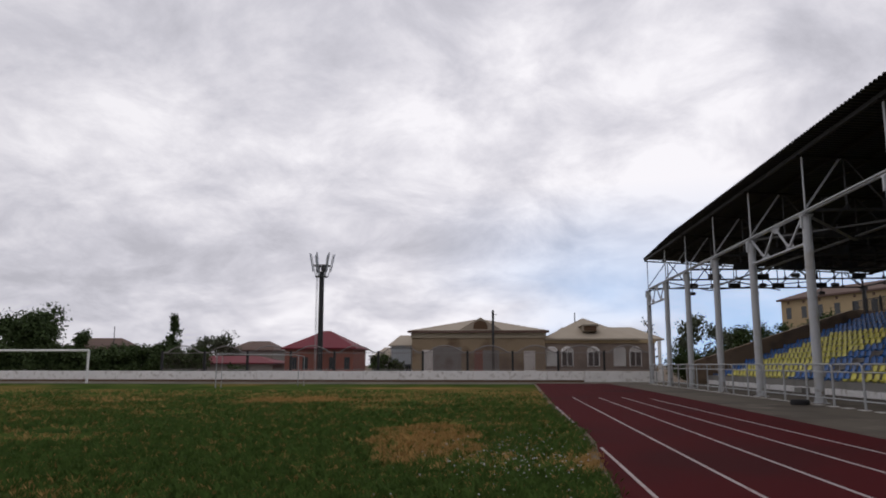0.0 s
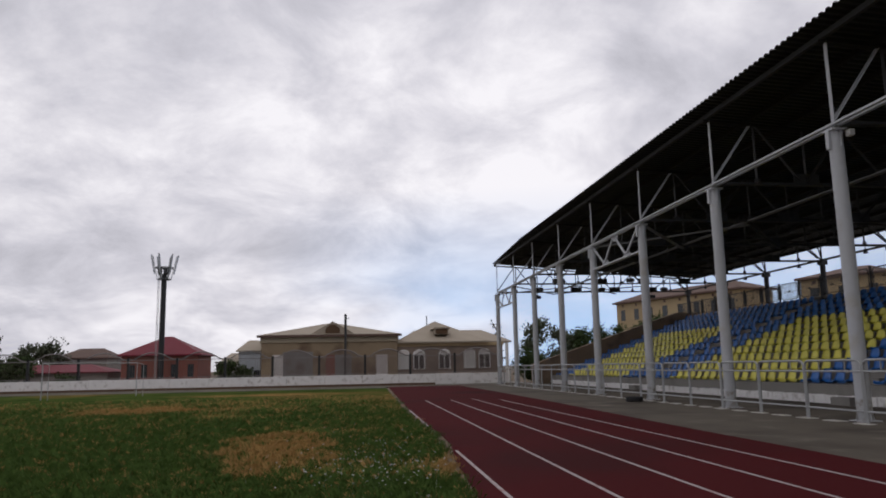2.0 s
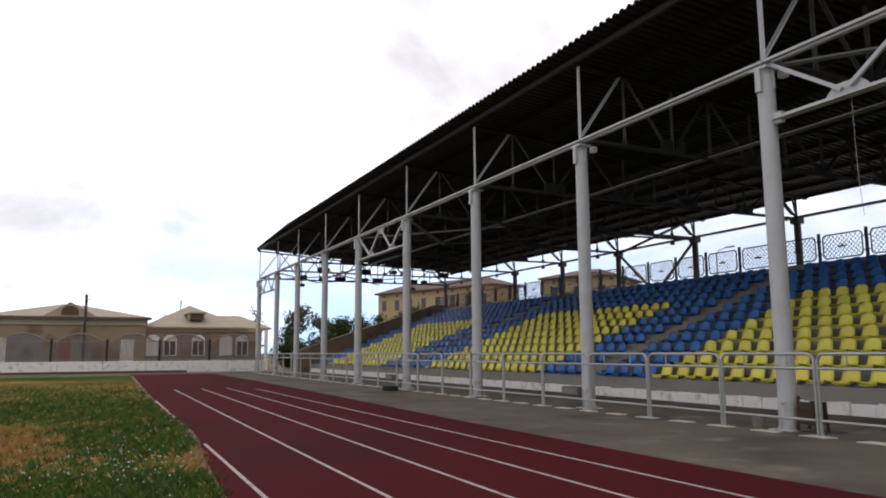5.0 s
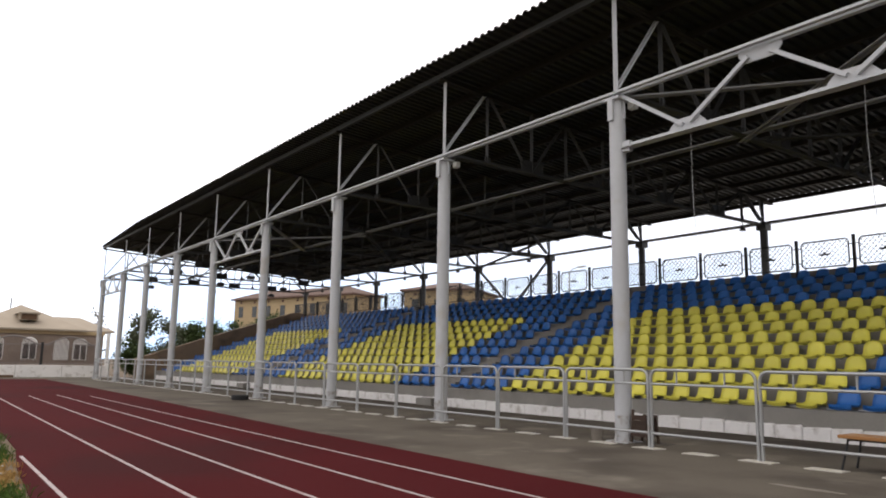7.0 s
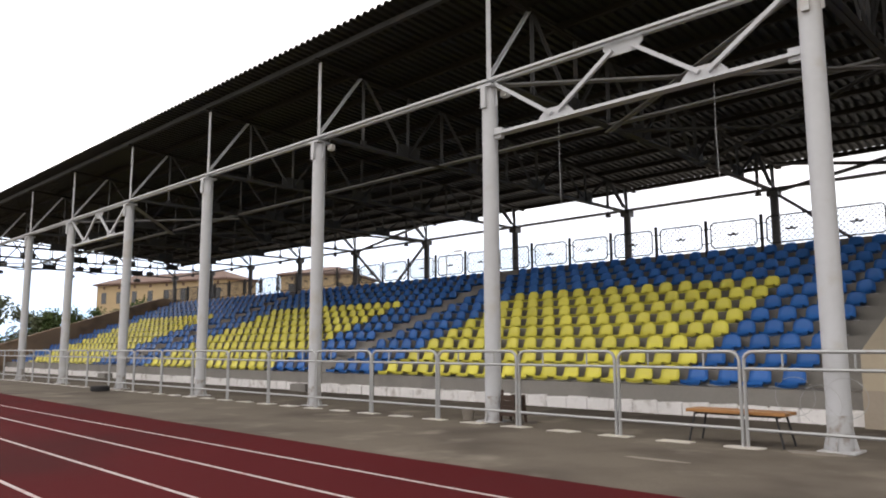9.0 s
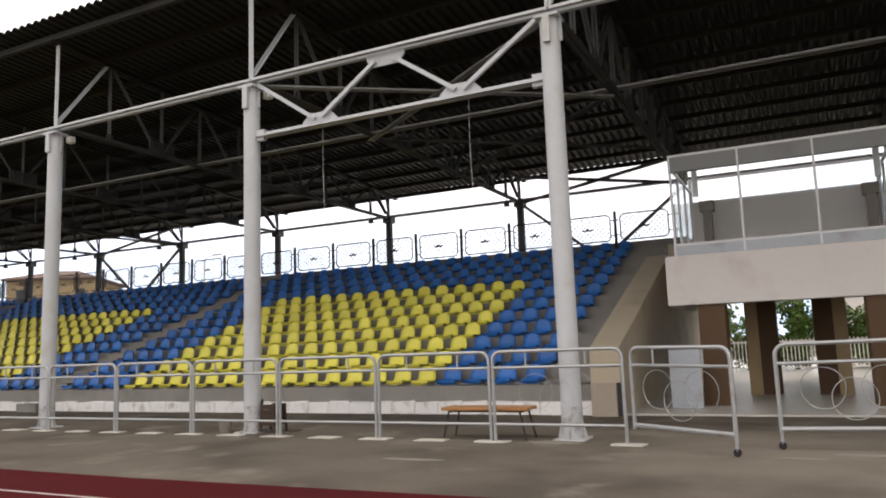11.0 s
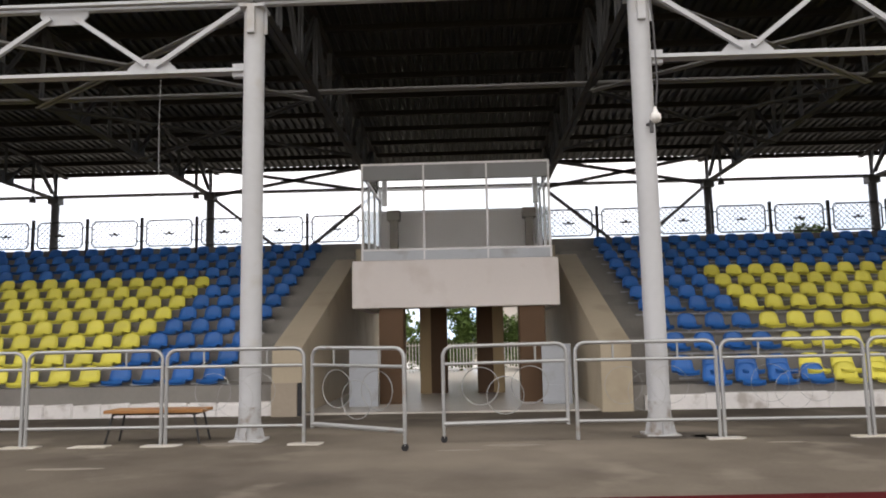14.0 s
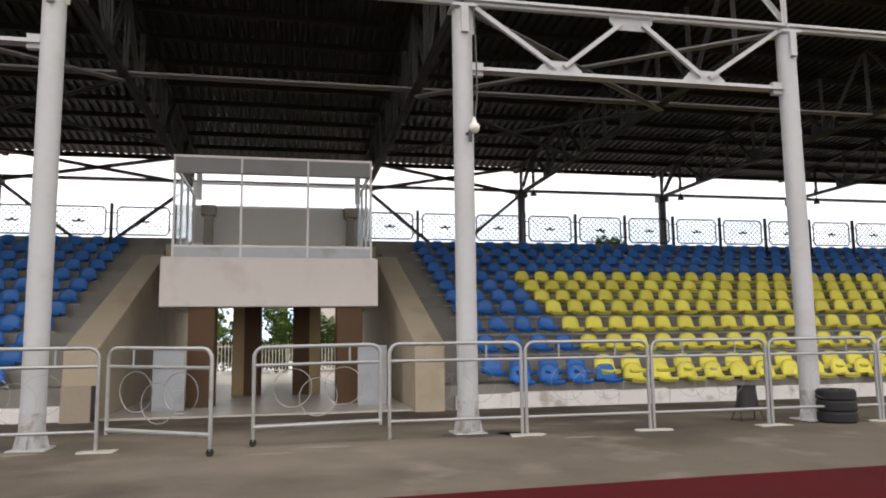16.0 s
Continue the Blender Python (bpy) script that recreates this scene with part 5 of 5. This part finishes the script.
def block_of_flats(corner, along, length, depth, z1, storeys, n_win, label):
    """A flat-faced block; its long face runs from corner along the given way."""
    ang = math.atan2(along[1], along[0])
    h = holder("apartment_block", (*corner, -0.36), label, "building", "apartment blocks")
    T = Matrix.Translation((corner[0], corner[1], 0)) @ Matrix.Rotation(ang, 4, "Z")

    def put(name, bm, mat, lab="", parent=h):
        bmesh.ops.transform(bm, matrix=T, verts=bm.verts)
        return part(name, bm, mat, parent, lab)

    bm = bmesh.new()
    box(bm, 0, 0, -0.36, length, depth, z1)
    put("wall", bm, "ochre")
    bm = bmesh.new()
    hip_roof(bm, 0, length, 0, depth, z1 + 0.12, z1 + 1.3, 3, 0.4, 0.2)
    put("roof", bm, "grey_roof", "dark brown low roof")
    for s in range(storeys):
        for i in range(n_win):
            xx = (i + 0.5) * length / n_win
            zz = z1 - 1.6 - 2.9 * s
            bm = bmesh.new()
            box(bm, xx - 0.42, -0.03, zz - 0.75, xx + 0.42, 0.05, zz + 0.65)
            put("window", bm, "window")
    for i in range(n_win):
        xx = (i + 0.5) * length / n_win
        bm = bmesh.new()
        box(bm, xx - 0.18, -0.03, z1 - 0.55, xx + 0.18, 0.04, z1 - 0.2)
        put("vent", bm, "grey_roof")


block_of_flats((35.3, 95), (6.7, -20), 21.1, 5, 9.3, 3, 8, "ochre rendered apartment block with a dark roof")
block_of_flats((44.2, 67.5), (3.9, -5.8), 8.0, 9, 9.3, 3, 3, "ochre apartment block behind the grandstand")

# ------------------------------------------------------------------ antenna mast and poles
h = holder("antenna_mast", (-17.8, 70.5, -0.36), "dark antenna mast with panel aerials on a crown", "mast")
MX, MY = -17.8, 70.5
bm = bmesh.new()
tube(bm, (MX, MY, -0.3), (MX, MY, 11.0), 0.28, 0.24, 14)
part("shaft", bm, "black", h, smooth=True)
bm = bmesh.new()
for dx in (-0.50, -0.38):
    bar(bm, (MX + dx, MY - 0.1, -0.3), (MX + dx, MY - 0.1, 11.0), 0.04)
for i in range(28):
    bar(bm, (MX - 0.50, MY - 0.1, 0.2 + 0.38 * i), (MX - 0.38, MY - 0.1, 0.2 + 0.38 * i), 0.03)
part("ladder", bm, "galv", h)
for z in (10.5, 11.6):
    bm = bmesh.new()
    r = 0.6 if z < 11 else 0.8
    pipe(bm, [(MX + r * math.cos(t * math.pi / 6), MY + r * math.sin(t * math.pi / 6), z) for t in range(12)], 0.05, 5, True)
    part("ring", bm, "dark_steel", h)
    for t in range(6):
        bm = bmesh.new()
        bar(bm, (MX, MY, z), (MX + r * math.cos(t * math.pi / 3), MY + r * math.sin(t * math.pi / 3), z), 0.05)
        part("spoke", bm, "dark_steel", h)
for t in range(6):
    c, q = math.cos(t * math.pi / 3 + 0.3), math.sin(t * math.pi / 3 + 0.3)
    bm = bmesh.new()
    bar(bm, (MX + 0.6 * c, MY + 0.6 * q, 10.5), (MX + 1.05 * c, MY + 1.05 * q, 12.7), 0.06)
    part("aerial_pole", bm, "galv", h)
    bm = bmesh.new()
    bar(bm, (MX + 0.85 * c, MY + 0.85 * q, 11.0), (MX + 1.2 * c, MY + 1.2 * q, 12.8), 0.19, 0.10)
    part("aerial", bm, "panel", h, "pale panel aerial")
for t in range(3):
    bm = bmesh.new()
    c, q = math.cos(t * 2.1 + 1), math.sin(t * 2.1 + 1)
    box(bm, MX + 0.4 * c - 0.18, MY + 0.4 * q - 0.14, 11.0, MX + 0.4 * c + 0.18, MY + 0.4 * q + 0.14, 11.55, 0.03)
    part("radio_unit", bm, "dark_steel", h)

h.location.z -= 0.55
for x, y, z, lb in ((-0.95, 66.3, 6.25, "grey utility pole beside the storehouse"), (-45.8, 84, 5.9, "thin pole above the hedge"), (7.0, 72, 6.4, "thin aerial above the roof")):
    h = holder("utility_pole", (x, y, -0.36), lb, "pole", "utility poles")
    bm = bmesh.new()
    tube(bm, (x, y, -0.36), (x, y, z), 0.11 if y < 70 else 0.05, seg=8)
    part("pole_shaft", bm, "steel", h)
    if y < 70:
        bm = bmesh.new()
        bar(bm, (x - 0.1, y - 0.05, z - 0.4), (x + 0.35, y - 0.05, z - 0.4), 0.05)
        part("crossarm", bm, "dark_steel", h)


# ------------------------------------------------------------------ goals
def goal(p, q, z, r, mat, label, back=None):
    h = holder("goal", (*p, -0.02), label, "goal", "goals")
    for a in (p, q):
        bm = bmesh.new()
        tube(bm, (*a, -0.05), (*a, z), r, seg=10)
        part("goal_post", bm, mat, h)
        if back:
            bm = bmesh.new()
            tube(bm, (*a, z), (a[0] + back[0], a[1] + back[1], z - 0.1), r * 0.6, seg=6)
            tube(bm, (a[0] + back[0], a[1] + back[1], z - 0.1), (a[0] + back[0], a[1] + back[1], -0.03), r * 0.6, seg=6)
            part("rear_stay", bm, mat, h)
    bm = bmesh.new()
    tube(bm, (*p, z), (*q, z), r, seg=10)
    part("crossbar", bm, mat, h)


goal((-31.8, 54.0), (-39.12, 54.0), 2.44, 0.09, "white", "white painted football goal on the field")
goal((-17.6, 43.2), (-13.9, 48.2), 2.0, 0.03, "galv", "small grey tube goal on the field", (0.5, -0.4))


# ------------------------------------------------------------------ trees
def leaves(pts, size, seed):
    """Small folded leaf clumps at the given places."""
    r = random.Random(seed)
    verts, faces = [], []
    for p in pts:
        for _ in range(3):
            a, t, s = r.uniform(0, 6.28), r.uniform(-0.9, 0.9), size * r.uniform(0.6, 1.5)
            u = Vector((math.cos(a) * math.cos(t), math.sin(a) * math.cos(t), math.sin(t)))
            v = u.cross(Vector((r.uniform(-1, 1), r.uniform(-1, 1), r.uniform(-1, 1)))).normalized()
            o = Vector(p) + Vector((r.uniform(-1, 1), r.uniform(-1, 1), r.uniform(-1, 1))) * size
            k = len(verts)
            verts += [o - u * s * 0.5, o + v * s * 0.38, o + u * s * 0.5, o - v * s * 0.3]
            faces.append((k, k + 1, k + 2, k + 3))
    return [tuple(v) for v in verts], faces


def tree(x, y, height, spread, seed, mat="leaf", label="", dense=1.0, base=0.3, narrow=False, name="tree"):
    r = random.Random(seed)
    h = holder(name, (x, y, -0.36), label, "tree" if name == "tree" else name, "trees beyond the field" if name == "tree" else "bushes")
    bm = bmesh.new()
    top = Vector((x + r.uniform(-0.3, 0.3), y, height * 0.75))
    tube(bm, (x, y, -0.36), top, max(0.06, height * 0.028), 0.04, 8)
    part("trunk", bm, "bark", h)
    pts = []
    for i in range(16 if not narrow else 22):
        f = base + (1 - base) * r.random()
        o = Vector((x, y, height * f * 0.8))
        a, reach = r.uniform(0, 6.28), spread * r.uniform(0.45, 1.0) * ((1.1 - 0.55 * f) if not narrow else (1.25 - 1.15 * f))
        lift = height * (0.12 if not narrow else 0.22) * r.uniform(0.5, 1.5)
        e = o + Vector((math.cos(a) * reach, math.sin(a) * reach, lift))
        e.z = min(e.z, height)
        if i < 12:
            bm = bmesh.new()
            tube(bm, o, e, height * 0.01 + 0.015, 0.015, 5)
            part("limb", bm, "bark", h)
        for _ in range(int(44 * dense)):
            u = r.uniform(0.35, 1.1)
            q = o.lerp(e, u) + Vector((r.gauss(0, 1), r.gauss(0, 1), r.gauss(0, 0.8))) * spread * (0.17 if not narrow else 0.12)
            q.z = max(q.z, 0.1)
            pts.append(q)
    v, f = leaves(pts, (0.13 + 0.03 * height / 4) * (1.45 if y > 60 else 1.0), seed)
    me = bpy.data.meshes.new("crown")
    me.from_pydata(v, [], f)
    me.materials.append(M[mat])
    ob = new("crown", me)
    ob.parent = h
    ob.matrix_parent_inverse = h.matrix_basis.inverted()
    return h


tree(-52.5, 80, 7.9, 4.0, 1, "leaf", "large dark green tree beyond the boundary wall", 6.0, 0.12)
tree(-56.5, 81, 6.8, 3.8, 2, "leaf", "dark green tree beyond the boundary wall", 6.0, 0.1)
tree(-47.4, 80, 5.2, 1.7, 3, "leaf", "small dark green tree beyond the wall", 2.0)
tree(-38.5, 84, 6.9, 1.1, 4, "leaf", "slender dark poplar beyond the wall", 0.75, 0.2, True)
tree(-31.7, 82, 4.7, 2.4, 5, "leaf_grey", "rounded olive green tree beyond the wall", 2.5)
tree(-34.2, 82, 4.4, 1.8, 6, "leaf_grey", "thin greyish tree beyond the wall", 0.8)
for i in range(13):
    tree(-55.0 + 1.3 * i, 72 + (i % 3), 2.7 + 0.5 * ((i * 5) % 4) / 3, 1.7, 110 + i, "leaf", "dense dark green bush behind the wall", 2.6, 0.03, name="bush")
for i in range(9):
    tree(-39.5 + 1.15 * i, 69 + (i % 3), 2.7 + 0.8 * ((i * 7) % 3) / 2, 1.6, 20 + i, "leaf", "dense dark green bush behind the wall", 2.2, 0.05, name="bush")
for i, (x, y, z) in enumerate(((-11.5, 68, 2.1), (-10.2, 69, 1.7), (-25.5, 69, 1.3))):
    tree(x, y, z, 1.1, 40 + i, "leaf", "small dark bush behind the wall", 1.5, 0.05, name="bush")
tree(18.8, 75, 7.0, 2.0, 7, "leaf_grey", "greyish green tree beyond the stand", 0.9)
tree(22.0, 77, 5.6, 2.0, 8, "leaf_grey", "greyish green tree beyond the stand", 0.6)
tree(14.8, 76, 6.6, 1.6, 9, "leaf_grey", "nearly bare tree behind the house", 0.05)
tree(17.5, 72, 3.2, 2.0, 10, "leaf", "dark shrub beyond the stand", 2.0, 0.05, name="bush")
for i in range(6):
    tree(25.5 + 2.1 * i, 84 + i % 2, 5.4 + 0.35 * i, 2.4, 60 + i, "leaf", "dark green tree behind the end of the stand", 2.4, 0.1)
tree(33, 3.5, 4.8, 1.8, 80, "leaf_street", "green street tree behind the passage", 0.9)
tree(37, -0.6, 6.0, 2.0, 81, "leaf_street", "green street tree behind the passage", 0.9)
tree(34, -16.5, 7.6, 1.0, 82, "leaf", "dark conifer behind the stand", 2.0, 0.2)
tree(37, -22, 7.2, 1.8, 83, "leaf_grey", "tree behind the stand", 1.6)

for i in range(5):
    tree(35.5 + 0.8 * (i % 2), -3.4 + 1.6 * i, 2.4 + 0.5 * (i % 3), 1.2, 90 + i, "leaf_street", "green hedge bush across the street", 1.8, 0.05, name="bush")

# street lamp behind the stand
h = holder("street_lamp", (40, 38.4, -0.02), "slim grey street lamp behind the grandstand", "lamp")
bm = bmesh.new()
tube(bm, (40, 38.4, -0.1), (40, 38.4, 8.45), 0.09, 0.05, 8)
part("lamp_post", bm, "galv", h)
bm = bmesh.new()
pipe(bm, [(40, 38.4, 8.4), (40, 38.1, 8.62), (40, 37.5, 8.7)], 0.04, 6)
part("lamp_arm", bm, "galv", h)
bm = bmesh.new()
box(bm, 39.88, 36.75, 8.66, 40.12, 37.55, 8.78, 0.03)
part("lamp_head", bm, "galv", h)

# street beyond the passage
bm = bmesh.new()
box(bm, 27.6, -60, -0.34, 52, 60, -0.02)
thing("street", bm, "tile", "pale paved street behind the grandstand", "pavement", kind="structure")
y = -4.0
while y < 4.0:
    h = holder("street_fence", (33.0, y, -0.02), "white metal street fence panel", "fence", "street fence panels", "structure")
    for z in (0.15, 1.2):
        bm = bmesh.new()
        bar(bm, (33, y, z), (33, y + 1.98, z), 0.05)
        part("fence_rail", bm, "white", h)
    for i in range(14):
        bm = bmesh.new()
        bar(bm, (33, y + 0.07 + i * 0.142, -0.02 if i in (0, 13) else 0.12), (33, y + 0.07 + i * 0.142, 1.3), 0.035)
        part("fence_bar", bm, "white", h)
    y += 2.0
h = holder("shop_front", (42, -6, -0.02), "pale pinkish shop building across the street", "building")
bm = bmesh.new()
box(bm, 42, -9, -0.3, 48, -2.4, 3.6)
part("wall", bm, "pinkish", h)
bm = bmesh.new()
box(bm, 41.8, -9.2, 3.6, 48.2, -2.2, 3.8)
part("roof", bm, "slate", h)
bm = bmesh.new()
box(bm, 41.97, -5.2, 0.3, 42.02, -2.9, 2.2)
part("window", bm, "window", h)
bm = bmesh.new()
tube(bm, (31.0, -1.15, -0.1), (31.0, -1.15, 4.5), 0.11, seg=10)
thing("street_pole", bm, "white", "white painted street pole behind the passage", "pole")

# ------------------------------------------------------------------ grass and flowers
def scatter(name, label, base_v, base_f, n, area, mat, seed, lo, hi, keep=None):
    r = random.Random(seed)
    pts = []
    while len(pts) < n:
        x, y = area(r)
        if keep and not keep(x, y, r):
            continue
        pts.append((x, y, -0.014, r.uniform(0, 6.28), r.uniform(lo, hi)))
    tagged(new(name, stuff_mesh(name, base_v, base_f, pts, mat)), label, "grass", kind="stuff")


def edge_x(y):
    for (xa, ya), (xb, yb) in zip(EDGE, EDGE[1:]):
        if ya <= y <= yb:
            return xa + (xb - xa) * (y - ya) / (yb - ya) - 0.12
    return EDGE[-1][0]


def meadow(r):
    y = 3.0 + 36 * r.random() ** 1.5
    w = 3.0 + 0.85 * y
    x = edge_x(y) - w * r.random() + r.gauss(0, 0.06)
    return x, y


def in_patch(x, y):
    x, y = x + 0.9 * noise.noise((x * 0.9, y * 0.5, 1.0)) + 0.5 * noise.noise((x * 2.6, y * 1.4, 5.0)), y + 1.6 * noise.noise((x * 0.7, y * 0.5, 8.0))
    return ((x + 2.0) / 1.1) ** 2 + ((y - 13.2) / 3.0) ** 2 < 1 or ((x + 8.6) / 2.3) ** 2 + ((y - 28) / 2.3) ** 2 < 1 or ((x - 0.75) / 0.4) ** 2 + ((y - 8.9) / 1.2) ** 2 < 1


tuft_v, tuft_f = [], []
rt = random.Random(12)
for k in range(6):
    a, l2, hh = rt.uniform(0, 6.28), rt.uniform(0.03, 0.11), rt.uniform(0.5, 1.0) * 0.11
    c, q = math.cos(a), math.sin(a)
    ox, oy = rt.gauss(0, 0.035), rt.gauss(0, 0.035)
    i = len(tuft_v)
    tuft_v += [(ox - q * 0.006, oy + c * 0.006, 0), (ox + q * 0.006, oy - c * 0.006, 0), (ox + c * l2 * 0.5 + q * 0.004, oy + q * l2 * 0.5 - c * 0.004, hh * 0.75), (ox + c * l2, oy + q * l2, hh)]
    tuft_f += [(i, i + 1, i + 2), (i, i + 2, i + 3)]
scatter("grass_tufts", "short uneven green grass of the field", tuft_v, tuft_f, 48000, meadow, "blade", 31, 0.35, 1.25, lambda x, y, r: (not in_patch(x, y) or r.random() < 0.2) and noise.noise((x * 0.35, y * 0.35, 3.0)) + 0.55 > r.random() * 0.9 and r.random() < 1.25 - y / 30)
scatter("dry_grass_tufts", "bleached dry grass of the field", tuft_v, tuft_f, 9000, meadow, "dry", 32, 0.4, 1.1, lambda x, y, r: in_patch(x, y) or r.random() < 0.12)
fl_v = [(0, 0, 0.0), (0.003, 0, 0.0), (0, 0, 0.1)] + [(0.022 * math.cos(t), 0.022 * math.sin(t), 0.1) for t in (0, 1.05, 2.1, 3.14, 4.2, 5.24)] + [(0, 0, 0.122)]
fl_f = [(0, 1, 2)] + [(3 + i, 3 + (i + 1) % 6, 9) for i in range(6)]
scatter("clover_flowers", "small white clover flowers in the grass", fl_v, fl_f, 320, lambda r: (-0.3 + r.gauss(0, 0.75), 9.8 + r.gauss(0, 2.6)), "petal", 33, 0.35, 0.8, lambda x, y, r: x < edge_x(y) and y > 5)
